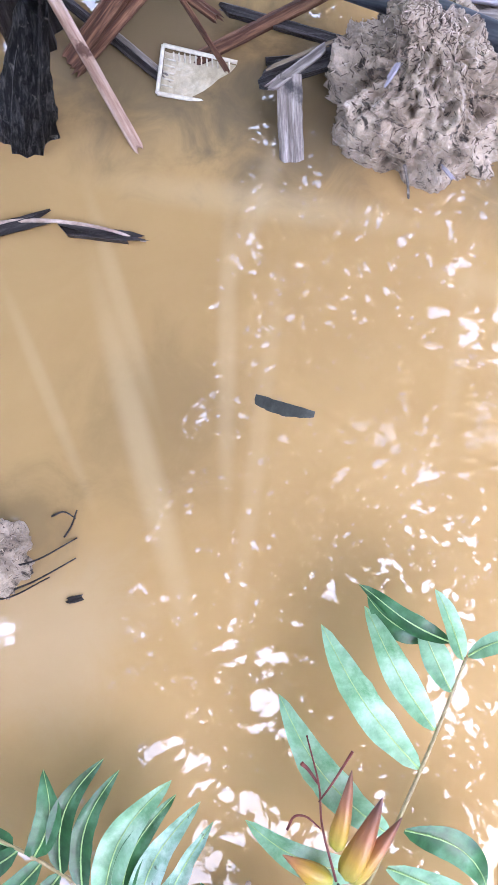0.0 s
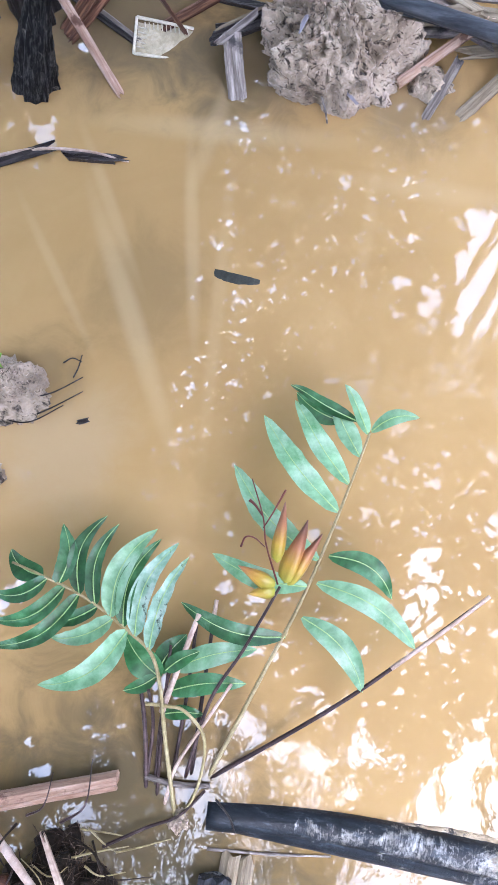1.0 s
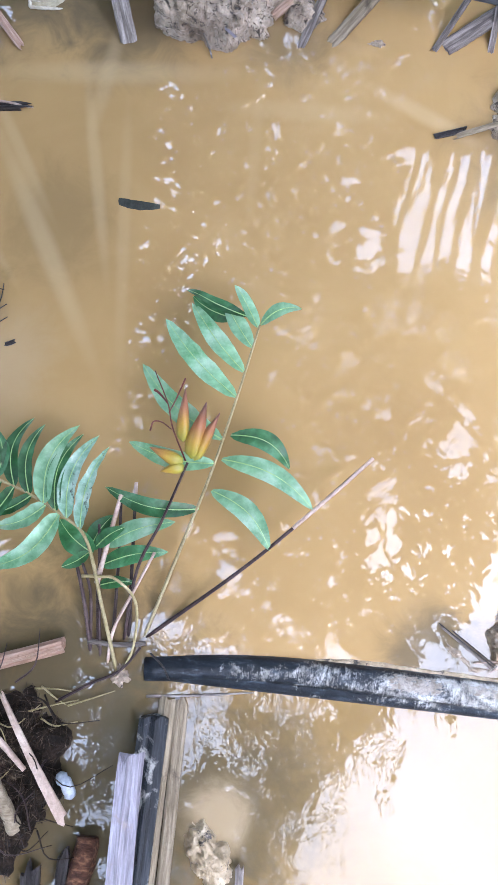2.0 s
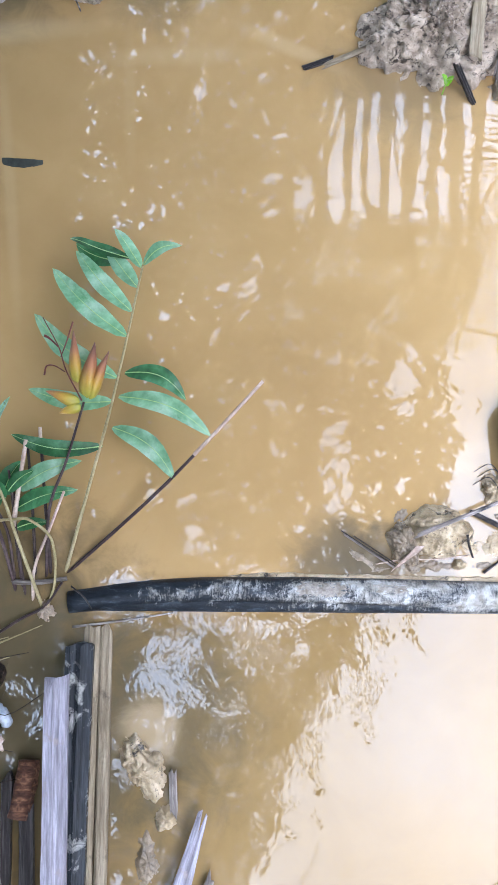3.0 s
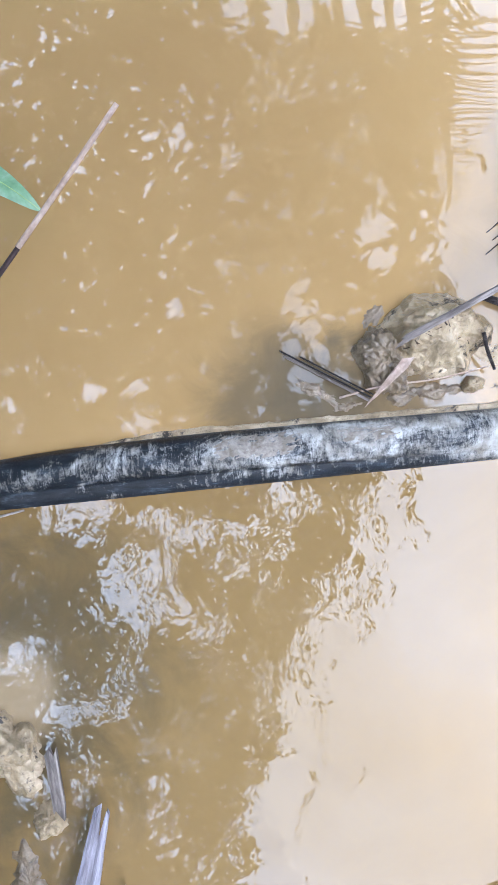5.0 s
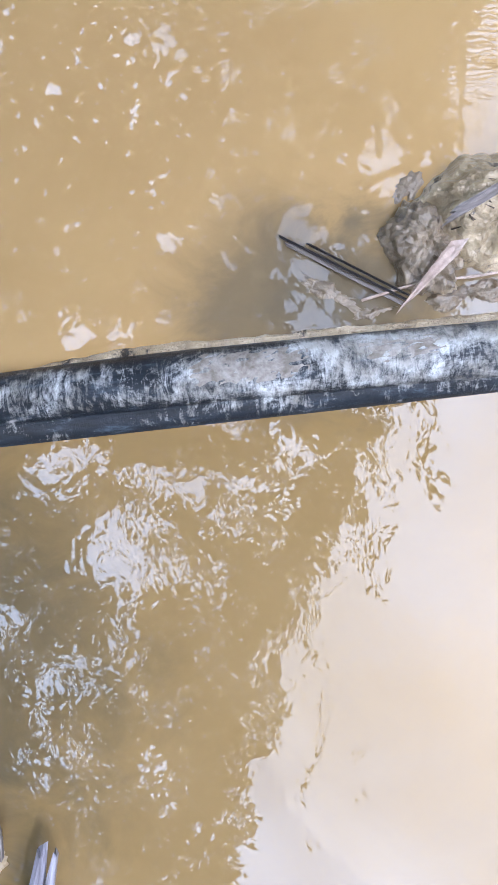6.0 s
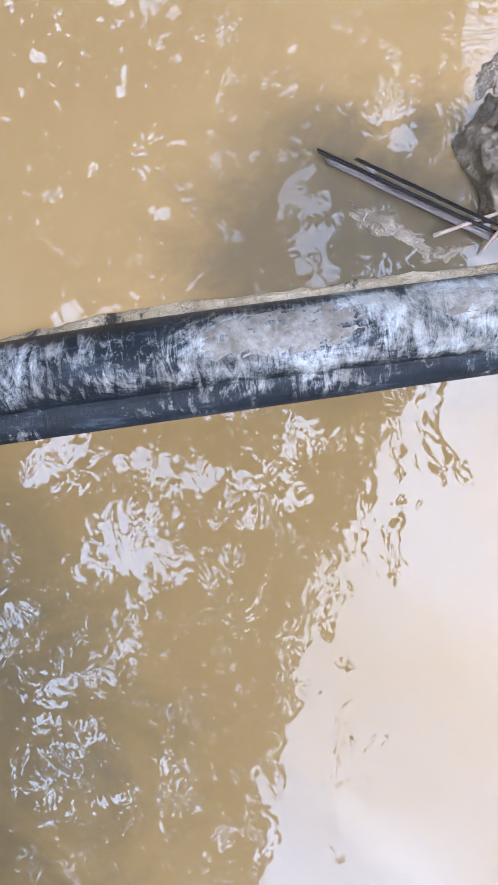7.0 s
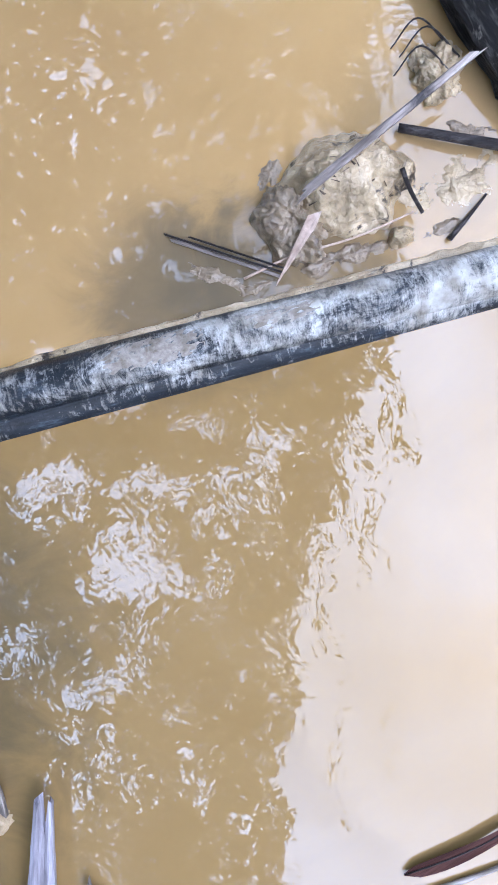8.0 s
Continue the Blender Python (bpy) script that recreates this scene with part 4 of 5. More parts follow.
for p0, p1, w, mt in (((-0.40, -0.80, 0.03), (-0.38, -1.2, 0.04), 0.03, M_DARK), ((-0.34, -0.88, 0.035), (-0.31, -1.25, 0.05), 0.04, M_DARK), ((-0.48, -0.85, 0.03), (-0.44, -1.2, 0.04), 0.05, M_DARK), ((-0.43, -0.95, 0.05), (-0.36, -1.25, 0.05), 0.02, M_GREY)):
    board("dark_board", p0, p1, w, 0.02, mt, "dark rotten board beside the planks", "board", group="rotten boards", jag0=0.03)

# ---- fern clump ----
CL = "fern clump"
frond = thing("fern_frond", (-0.283, -0.25, -0.01), "tall green fern frond with long leathery leaflets", "fern frond", CL)
tube("rachis", [(-0.283, -0.25, -0.01), (-0.195, 0.054, 0.07), (-0.143, 0.236, 0.115), (-0.097, 0.452, 0.14), (-0.059, 0.661, 0.152)], 0.0055, 0.003, M_RACHIS, parent=frond, steps=8)
for base, tip, w, mt, arch, roll, side in (
        ((-0.1, 0.452, 0.138), (-0.325, 0.652, 0.155), 0.056, M_LEAF_PALE, 0.03, 0, 0.05),
        ((-0.088, 0.524, 0.144), (-0.255, 0.705, 0.16), 0.050, M_LEAF_PALE, 0.04, 10, 0.05),
        ((-0.073, 0.596, 0.148), (-0.165, 0.715, 0.168), 0.046, M_LEAF_PALE, 0.03, 10, 0.03),
        ((-0.064, 0.655, 0.151), (-0.14, 0.765, 0.175), 0.036, M_LEAF_PALE, 0.03, 20, 0.0),
        ((-0.095, 0.68, 0.158), (-0.275, 0.741, 0.16), 0.034, M_LEAF, 0.10, 20, 0.10),
        ((-0.13, 0.675, 0.15), (-0.257, 0.722, 0.158), 0.044, M_LEAF, 0.08, -30, 0.06),
        ((-0.057, 0.664, 0.151), (0.053, 0.721, 0.162), 0.034, M_LEAF_PALE, 0.12, 0, 0.12),
        ((-0.125, 0.33, 0.13), (-0.371, 0.514, 0.152), 0.058, M_LEAF_PALE, 0.03, 0, 0.08),
        ((-0.137, 0.262, 0.12), (-0.377, 0.292, 0.14), 0.048, M_LEAF_PALE, 0.05, 0, 0.08),
        ((-0.101, 0.345, 0.13), (0.074, 0.276, 0.09), 0.05, M_LEAF, 0.10, 0, 0.16),
        ((-0.117, 0.276, 0.125), (0.151, 0.171, 0.089), 0.052, M_LEAF_PALE, 0.06, 0, 0.10),
        ((-0.135, 0.189, 0.104), (0.045, 0.045, 0.072), 0.054, M_LEAF_PALE, 0.06, 0, 0.12),
        ((-0.165, 0.135, 0.09), (-0.428, 0.163, 0.11), 0.044, M_LEAF, 0.08, 0, 0.10)):
    leaflet(frond, base, tip, w, mt, arch, 0.25, roll, 0.12 if w > 0.055 else 0.04, 0.0, 0.85, side)

left = thing("fern_frond", (-0.335, -0.35, -0.01), "arching green fern frond with blotched leaflet tips", "fern frond", CL)
tube("rachis", [(-0.335, -0.35, -0.01), (-0.40, -0.15, 0.06), (-0.438, -0.026, 0.1), (-0.474, 0.036, 0.112), (-0.53, 0.07, 0.122), (-0.618, 0.114, 0.132), (-0.718, 0.146, 0.14), (-0.84, 0.172, 0.15)], 0.0055, 0.003, M_RACHIS, parent=left)
for base, tip, w, mt, side, rag in (
        ((-0.721, 0.146, 0.14), (-0.748, 0.286, 0.14), 0.046, M_LEAF, -0.12, 0.1),
        ((-0.668, 0.132, 0.136), (-0.65, 0.328, 0.135), 0.040, M_LEAF, 0.12, 0.0),
        ((-0.625, 0.115, 0.132), (-0.618, 0.315, 0.13), 0.038, M_LEAF, 0.10, 0.1),
        ((-0.583, 0.097, 0.13), (-0.522, 0.322, 0.135), 0.055, M_LEAF_PALE, 0.10, 0.05),
        ((-0.549, 0.08, 0.125), (-0.508, 0.30, 0.13), 0.042, M_LEAF, 0.10, 0.05),
        ((-0.517, 0.065, 0.122), (-0.463, 0.30, 0.135), 0.048, M_LEAF_DRY, 0.09, 0.08),
        ((-0.477, 0.038, 0.114), (-0.432, 0.272, 0.13), 0.040, M_LEAF_DRY, 0.06, 0.3),
        ((-0.762, 0.155, 0.143), (-0.86, 0.20, 0.13), 0.046, M_LEAF, 0.1, 0.0),
        ((-0.75, 0.152, 0.142), (-0.88, 0.092, 0.12), 0.036, M_LEAF, 0.12, 0.0),
        ((-0.705, 0.142, 0.138), (-0.86, 0.028, 0.12), 0.04, M_LEAF, 0.12, 0.0),
        ((-0.668, 0.132, 0.135), (-0.85, -0.03, 0.12), 0.04, M_LEAF, 0.12, 0.0),
        ((-0.618, 0.114, 0.132), (-0.736, 0.048, 0.118), 0.032, M_LEAF, 0.06, 0.1),
        ((-0.576, 0.093, 0.128), (-0.714, 0.018, 0.118), 0.044, M_LEAF_PALE, 0.08, 0.15),
        ((-0.537, 0.073, 0.124), (-0.718, -0.094, 0.115), 0.056, M_LEAF_PALE, 0.12, 0.05)):
    leaflet(left, base, tip, w, mt, 0.05, 0.45, 0, rag, 0.0, 0.62, side * 1.3)

low = thing("fern_frond", (-0.40, -0.30, -0.01), "low fern frond with a few dark leaflets", "fern frond", CL)
tube("rachis", [(-0.40, -0.30, -0.01), (-0.42, -0.12, 0.04), (-0.42, 0.0, 0.07), (-0.40, 0.05, 0.075)], 0.004, 0.0025, M_STEM, parent=low)
for base, tip, w, mt in (((-0.41, 0.007, 0.07), (-0.226, 0.092, 0.09), 0.05, M_LEAF_PALE), ((-0.415, -0.05, 0.06), (-0.235, 0.008, 0.08), 0.046, M_LEAF), ((-0.415, -0.105, 0.045), (-0.32, -0.086, 0.05), 0.03, M_LEAF),
                         ((-0.44, -0.02, 0.08), (-0.545, 0.06, 0.085), 0.062, M_LEAF), ((-0.45, -0.02, 0.085), (-0.52, -0.068, 0.08), 0.03, M_LEAF), ((-0.43, 0.0, 0.09), (-0.36, 0.06, 0.1), 0.035, M_LEAF), ((-0.45, -0.01, 0.07), (-0.40, 0.09, 0.08), 0.05, M_LEAF)):
    leaflet(low, base, tip, w, mt, 0.06, 0.2, 0, 0.0, 0.0, 0.75, 0.06)

stalk = thing("bud_stalk", (-0.335, -0.26, -0.01), "dark stalk carrying orange-yellow pointed young leaves", "bud stalk", CL)
tube("stalk", [(-0.335, -0.26, -0.01), (-0.312, -0.051, 0.08), (-0.258, 0.087, 0.125), (-0.204, 0.248, 0.176)], 0.005, 0.0035, M_STEM, parent=stalk)
for base, tip, w in (((-0.222, 0.30, 0.188), (-0.232, 0.44, 0.222), 0.032), ((-0.195, 0.258, 0.18), (-0.172, 0.41, 0.216), 0.046), ((-0.187, 0.255, 0.178), (-0.133, 0.386, 0.211), 0.036), ((-0.215, 0.247, 0.176), (-0.309, 0.275, 0.19), 0.036), ((-0.213, 0.240, 0.172), (-0.274, 0.216, 0.172), 0.032)):
    b0, b1 = Vector(base), Vector(tip)
    ln = (b1 - b0).length
    bv, bf = [], []
    for i in range(15):
        s = i / 14
        r = w / 2 * (math.sin(math.pi * min(1, s ** 0.55)) ** 0.9) + 0.0008
        for j in range(10):
            a = 2 * math.pi * j / 10
            rr = r * (0.92 + 0.22 * math.cos(3 * a + 2 * s))
            bv.append((s * ln, math.cos(a) * rr, math.sin(a) * rr * 0.7 + 0.06 * ln * math.sin(math.pi * s)))
    for i in range(14):
        for j in range(10):
            a, c = i * 10 + j, i * 10 + (j + 1) % 10
            bf.append((a, c, c + 10, a + 10))
    mesh_object("young_leaf", bv, bf, M_BUD, along(b0, b1), stalk)
tube("tendril", [(-0.21, 0.252, 0.176), (-0.255, 0.335, 0.19), (-0.276, 0.398, 0.2), (-0.318, 0.476, 0.226)], 0.0024, 0.0014, M_RED, parent=stalk)
tube("tendril", [(-0.27, 0.372, 0.197), (-0.255, 0.41, 0.205), (-0.236, 0.468, 0.216)], 0.0014, 0.0026, M_RED, parent=stalk)
tube("tendril", [(-0.257, 0.33, 0.19), (-0.285, 0.345, 0.20), (-0.306, 0.342, 0.205), (-0.312, 0.318, 0.2)], 0.0014, 0.0026, M_RED, parent=stalk)
tube("tendril", [(-0.278, 0.40, 0.2), (-0.30, 0.42, 0.21), (-0.315, 0.428, 0.212)], 0.002, 0.004, M_RED, parent=stalk)
tube("rod", [(-0.292, -0.252, -0.01), (0.014, 0.026, 0.06), (0.296, 0.329, 0.111)], 0.0058, 0.0045, M_STEM, "long thin purple-brown leafless stem", "stem", group=CL)
tube("rod_tip_stalk", [(0.10, 0.115, 0.078), (0.2, 0.222, 0.096), (0.298, 0.331, 0.112)], 0.0056, 0.0048, M_STALK, "bleached outer end of a dead stem", "stem", group=CL)
for pts, r, mt, lab in (
        ([(-0.32, -0.255, -0.01), (-0.335, 0.0, 0.06), (-0.345, 0.183, 0.105)], 0.0055, M_STEM, "dark upright stem, cut off"),
        ([(-0.342, 0.12, 0.095), (-0.345, 0.186, 0.106)], 0.0062, M_STALK, "pale cut end of a stem"),
        ([(-0.42, -0.10, 0.06), (-0.40, 0.02, 0.09), (-0.378, 0.146, 0.122)], 0.0075, M_STALK, "pale pink broken dead stalk"),
        ([(-0.365, -0.26, -0.01), (-0.37, -0.05, 0.05), (-0.381, 0.125, 0.092)], 0.005, M_STEM, "dark purple-brown upright stem"),
        ([(-0.42, -0.30, -0.01), (-0.45, -0.15, 0.05), (-0.483, -0.045, 0.08)], 0.006, M_STEM, "dark purple-brown upright stem"),
        ([(-0.425, -0.28, -0.01), (-0.435, -0.13, 0.05), (-0.46, -0.05, 0.092)], 0.005, M_STEM, "dark purple-brown upright stem"),
        ([(-0.39, -0.32, -0.01), (-0.41, -0.15, 0.04), (-0.43, 0.06, 0.10)], 0.0045, M_STEM, "dark purple-brown upright stem"),
        ([(-0.37, -0.33, -0.01), (-0.36, -0.22, 0.03), (-0.312, -0.10, 0.06), (-0.269, 0.002, 0.092)], 0.005, M_STALK, "bent pale brown dead stem"),
        ([(-0.46, -0.085, 0.08), (-0.41, -0.08, 0.082), (-0.364, -0.083, 0.08), (-0.305, -0.14, 0.06), (-0.30, -0.26, 0.025), (-0.336, -0.36, -0.005)], 0.0045, M_RACHIS, "straw-coloured stem bent over in a loop"),
        ([(-0.49, -0.43, 0.02), (-0.40, -0.37, 0.015), (-0.33, -0.33, 0.01), (-0.28, -0.26, 0.02)], 0.0045, M_STEM, "dark stem lying across the water"),
        ([(-0.43, -0.262, 0.004), (-0.35, -0.262, 0.012), (-0.27, -0.25, 0.006)], 0.008, M_GREY, "grey stick lying across the stems"),
        ([(-0.25, -0.27, 0.03), (-0.21, -0.30, 0.035), (-0.19, -0.335, 0.02)], 0.003, M_DARK, "short black twig on the pipe end")):
    tube("stem", pts, r, r * 0.8, mt, lab, "stem", group=CL)
mound("mud_lump", (-0.325, -0.345, -0.005), 0.032, 0.04, 0.022, M_MUD, "pale mud at the foot of the stems", "mud", bump=0.012, seed=15, rings=14, segs=36, freq=40)

# ---- far bank: mud heap, stump, boards, pipe ----
mound("mud_mound", (-0.33, 1.855, -0.01), 0.25, 0.215, 0.335, M_MUD, "tall rough heap of drying grey-brown mud", "mud heap", fibres=2400, apex=(-0.085, -0.045), power=1.0, bump=0.056, seed=2,
      rings=120, segs=260, freq=10, outline=0.14, crag=1.15, fibre_size=(0.006, 0.018), fibre_width=0.0014)
board("wood_chip", (-0.445, 1.71, 0.225), (-0.435, 1.73, 0.24), 0.012, 0.004, M_VIOLET, "pale chip stuck in the mud heap", "wood chip")
board("wood_chip", (-0.28, 1.642, 0.09), (-0.26, 1.637, 0.075), 0.009, 0.004, M_VIOLET, "pale chip stuck in the mud heap", "wood chip")
tube("stick", [(-0.36, 1.655, 0.05), (-0.34, 1.63, 0.02), (-0.325, 1.60, -0.01)], 0.004, 0.0025, M_GREY, "small stick leaning on the mud heap", "stick")
mound("mud_mound", (-0.05, 1.80, -0.01), 0.09, 0.08, 0.06, M_MUD, "low mud shoulder beside the tall heap", "mud heap", bump=0.015, seed=5, rings=24, segs=60, freq=22)

far_pipe = thing("pipe", (-0.95, 1.99, 0.16), "grey-black plastic pipe lying over the debris", "pipe")
fp = [(-0.98, 2.0, 0.17), (-0.80, 1.985, 0.165), (-0.465, 1.965, 0.16), (-0.06, 1.90, 0.15), (0.35, 1.85, 0.13), (0.8, 1.82, 0.1)]
pv, pf = pipe_mesh(fp, 0.024, 20, 8, 0.004)
o = far_pipe.location
mesh_object("pipe_wall", [p - o for p in pv], pf, M_PIPE_FAR, Matrix.Translation(o), far_pipe)


def charred(name, pts, r0, r1, label, category, seed, teeth=0.03, sides=22, material=None, round_end=False):
    rng = random.Random(seed)
    c = curve_points(pts, 10)
    v, f = tube_mesh(pts, r0, r1, sides, 10)
    o = Vector(pts[0])
    out = []
    frame_m = along(pts[0], pts[-1])
    inv = frame_m.inverted()
    groove = [rng.uniform(-0.24, 0.12) for _ in range(sides)]
    end = [rng.uniform(0, teeth) for _ in range(sides)]
    axis = (c[-1] - c[0]).normalized()
    for i, p in enumerate(v):
        ring, j = divmod(i, sides)
        mid = c[ring]
        q = Vector(p) - mid
        q *= 1 + groove[j] + 0.10 * noise.noise(Vector(p) * 40) + 0.05 * noise.noise(Vector(p) * 110)
        s = ring / (len(c) - 1)
        if round_end and s > 0.82:
            q *= math.sqrt(max(0.02, 1 - ((s - 0.82) / 0.18) ** 2))
        out.append(inv @ (mid + q + axis * end[j] * s ** 6))
    return tagged(mesh_object(name, out, f, material or M_CHAR, frame_m), label, category)


charred("stump", [(-1.225, 1.555, -0.05), (-1.20, 1.60, 0.10), (-1.175, 1.65, 0.2)], 0.078, 0.034, "charred split black stump standing in water", "stump", 3, 0.09, 26)
charred("post", [(-1.29, 1.80, -0.05), (-1.31, 1.86, 0.3), (-1.33, 1.9, 0.6)], 0.075, 0.07, "thick smooth dark post behind the stump", "post", 5, 0.01, 26, M_DARK)
charred("post", [(-1.44, 1.76, -0.05), (-1.46, 1.82, 0.3), (-1.48, 1.86, 0.6)], 0.05, 0.045, "dark wooden post beside another", "post", 6, 0.01, 20, M_DARK)
charred("post", [(-1.36, 1.52, -0.05), (-1.40, 1.58, 0.15), (-1.42, 1.62, 0.25)], 0.045, 0.04, "short dark post beside the stump", "post", 7, 0.02, 18)
for p0, p1, w, t, mt, lab, jag in (
        ((-0.958, 1.578, -0.004), (-1.33, 1.93, 0.22), 0.026, 0.016, M_PINK, "pinkish split batten leaning into the water", 0.02),
        ((-1.178, 1.757, 0.0), (-0.945, 2.05, 0.20), 0.05, 0.02, M_RUST, "rusty brown grooved board sloping up", 0.02),
        ((-1.155, 1.735, 0.0), (-0.92, 2.03, 0.16), 0.03, 0.014, M_RUST, "rusty brown grooved board sloping up", 0.02),
        ((-0.955, 1.764, 0.004), (-1.40, 1.975, 0.04), 0.022, 0.012, M_DARK, "thin dark board lying on the water", 0.03),
        ((-0.955, 1.772, 0.014), (-1.12, 1.85, 0.035), 0.012, 0.006, M_GREY, "pale thin batten on a dark board", 0.02),
        ((-0.86, 1.914, 0.05), (-1.15, 2.03, 0.09), 0.024, 0.014, M_RUST, "reddish dark stick lying across the debris", 0.02),
        ((-0.804, 1.793, 0.045), (-1.02, 1.995, 0.09), 0.012, 0.008, M_RUST, "thin reddish twig poking at the white tray", 0.01),
        ((-0.875, 1.838, 0.012), (-0.585, 2.055, 0.075), 0.034, 0.016, M_RUST, "dark reddish bark board", 0.03),
        ((-0.84, 1.955, 0.03), (-0.56, 1.92, 0.05), 0.026, 0.016, M_DARK, "black burnt stick lying on the water", 0.03),
        ((-0.70, 1.87, 0.01), (-0.53, 1.91, 0.03), 0.02, 0.012, M_DARK, "black burnt stick lying on the water", 0.03),
        ((-0.597, 1.60, -0.03), (-0.655, 1.775, 0.09), 0.056, 0.014, M_GREY, "grey weathered plank standing in the water", 0.01),
        ((-0.685, 1.745, 0.085), (-0.60, 1.84, 0.105), 0.022, 0.008, M_GREY, "pale bent strip of wood", 0.02),
        ((-0.70, 1.785, 0.06), (-0.53, 1.87, 0.09), 0.045, 0.02, M_DARK, "dark split board against the mud heap", 0.03),
        ((-0.695, 1.80, 0.08), (-0.55, 1.885, 0.115), 0.008, 0.006, M_TAN, "tan splinter on the dark board", 0.02)):
    board("board", p0, p1, w, t, mt, lab, "board", group="bank debris", jag=jag)
rng = random.Random(77)
for i in range(17):
    x, y = rng.uniform(-0.16, 0.22), rng.uniform(1.93, 2.22)
    a = rng.uniform(-0.5, 0.25)
    ln = rng.uniform(0.2, 0.42)
    board("board", (x - math.cos(a) * ln / 2, y - math.sin(a) * ln / 2, 0.02 + i * 0.004), (x + math.cos(a) * ln / 2, y + math.sin(a) * ln / 2, 0.035 + i * 0.004), rng.uniform(0.02, 0.05), 0.012,
          rng.choice((M_GREY, M_GREY, M_VIOLET, M_TAN)), "broken grey wood piece in a heap", "board", group="broken wood heap", jag=0.05)
mound("mud_mound", (-0.10, 2.27, -0.01), 0.22, 0.10, 0.10, M_MUD, "grey mud behind the broken wood", "mud heap", bump=0.02, seed=9, rings=24, segs=70, freq=18)
for p0, p1, w, mt, lab in (
        ((-0.145, 1.77, 0.02), (0.075, 1.985, 0.08), 0.03, M_PINK, "pinkish pale board leaning on the bank"),
        ((-0.05, 1.675, -0.01), (0.02, 1.86, 0.06), 0.028, M_GREY, "grey weathered board standing in the water"),
        ((0.045, 1.70, -0.01), (0.21, 1.90, 0.06), 0.042, M_TAN, "pale board standing in the water"),
        ((0.39, 1.72, 0.0), (0.50, 1.92, 0.07), 0.02, M_GREY, "grey splintered board end"),
        ((0.43, 1.735, 0.0), (0.64, 1.89, 0.05), 0.055, M_GREY, "broad grey splintered board"),
        ((0.574, 1.73, -0.01), (0.575, 1.93, 0.10), 0.02, M_GREY, "narrow grey board standing in the water"),
        ((0.62, 1.74, 0.0), (0.72, 1.95, 0.1), 0.03, M_GREY, "grey board end in the bank debris")):
    board("board", p0, p1, w, 0.014, mt, lab, "board", group="bank debris", jag0=0.01, jag=0.02)
mound("mud_lump", (0.20, 1.722, -0.012), 0.05, 0.022, 0.018, M_MUD, "pale mud patch just above the water", "mud", bump=0.01, seed=19, rings=14, segs=40, freq=40)

# a white tray, half sunk
tray = thing("tray", (-0.865, 1.785, 0.0), "dirty off-white plastic tray, half sunk in mud", "plastic tray")
TM = pose(-0.865, 1.785, 0.001, 6, 6, 8)
tv, tf = board_mesh(0.18, 0.105, 0.095, 0.006, random.Random(3), 0.002, 0.05)
mesh_object("tray_floor", [(x - 0.09, y, z) for x, y, z in tv], tf, M_PLASTIC, TM, tray, soft=False)
for a, b in (((-0.095, -0.055, 0.008), (-0.095, 0.055, 0.02)), ((-0.095, 0.055, 0.02), (0.08, 0.05, 0.01)), ((-0.095, -0.055, 0.008), (0.09, -0.05, -0.004))):
    v, f = tube_mesh([a, Vector(a).lerp(Vector(b), 0.5), b], 0.005, 0.0045, 8, 4)
    mesh_object("rim", v, f, M_RIM, TM, tray)
for i in range(11):
    x = -0.07 + i * 0.013
    v, f = tube_mesh([(x, 0.048, 0.012), (x + 0.003, 0.03, 0.008)], 0.0022, 0.0018, 5, 2)
    mesh_object("rib", v, f, M_RIM, TM, tray)
for i in range(5):
    y = -0.035 + i * 0.016
    v, f = tube_mesh([(-0.088, y, 0.012), (-0.062, y, 0.008)], 0.0022, 0.0018, 5, 2)
    mesh_object("rib", v, f, M_RIM, TM, tray)

# floating bits in the pond
for p0, p1, w, mt, lab in (
        ((-1.33, 1.235, 0.006), (-1.115, 1.352, 0.016), 0.03, M_DARK, "dark split stick afloat"),
        ((-1.045, 1.342, 0.006), (-0.905, 1.36, 0.004), 0.026, M_DARK, "dark frayed piece of bark afloat")):
    board("bark_piece", p0, p1, w, 0.012, mt, lab, "bark", jag=0.04, ridge=0.5)
tube("stick", [(-1.31, 1.27, 0.014), (-1.15, 1.335, 0.02), (-1.0, 1.36, 0.018), (-0.88, 1.362, -0.002)], 0.006, 0.003, M_STALK, "thin pale stick afloat on the pond", "stick")
bv, bf = board_mesh(0.13, 0.052, 0.036, 0.006, random.Random(8), 0.003, 0.05, 0.003)
tagged(mesh_object("plate", bv, bf, M_SLATE, pose(-0.552, 1.054, -0.004, 15, 0, 1), soft=False), "small dark slate-coloured plate awash in the water", "plate")

mound("mud_mound", (-1.03, 0.61, -0.012), 0.13, 0.10, 0.14, M_MUD, "small pale mud heap with a seedling", "mud heap", fibres=700, apex=(0.01, 0.02), power=1.3, bump=0.025, seed=21, rings=40, segs=90, freq=20, crag=0.9, fibre_size=(0.004, 0.012), fibre_width=0.001)
mound("mud_mound", (-1.04, 0.36, -0.01), 0.09, 0.07, 0.05, M_MUD, "low pale mud lump at the water's edge", "mud heap", bump=0.015, seed=23, rings=24, segs=60, freq=24)


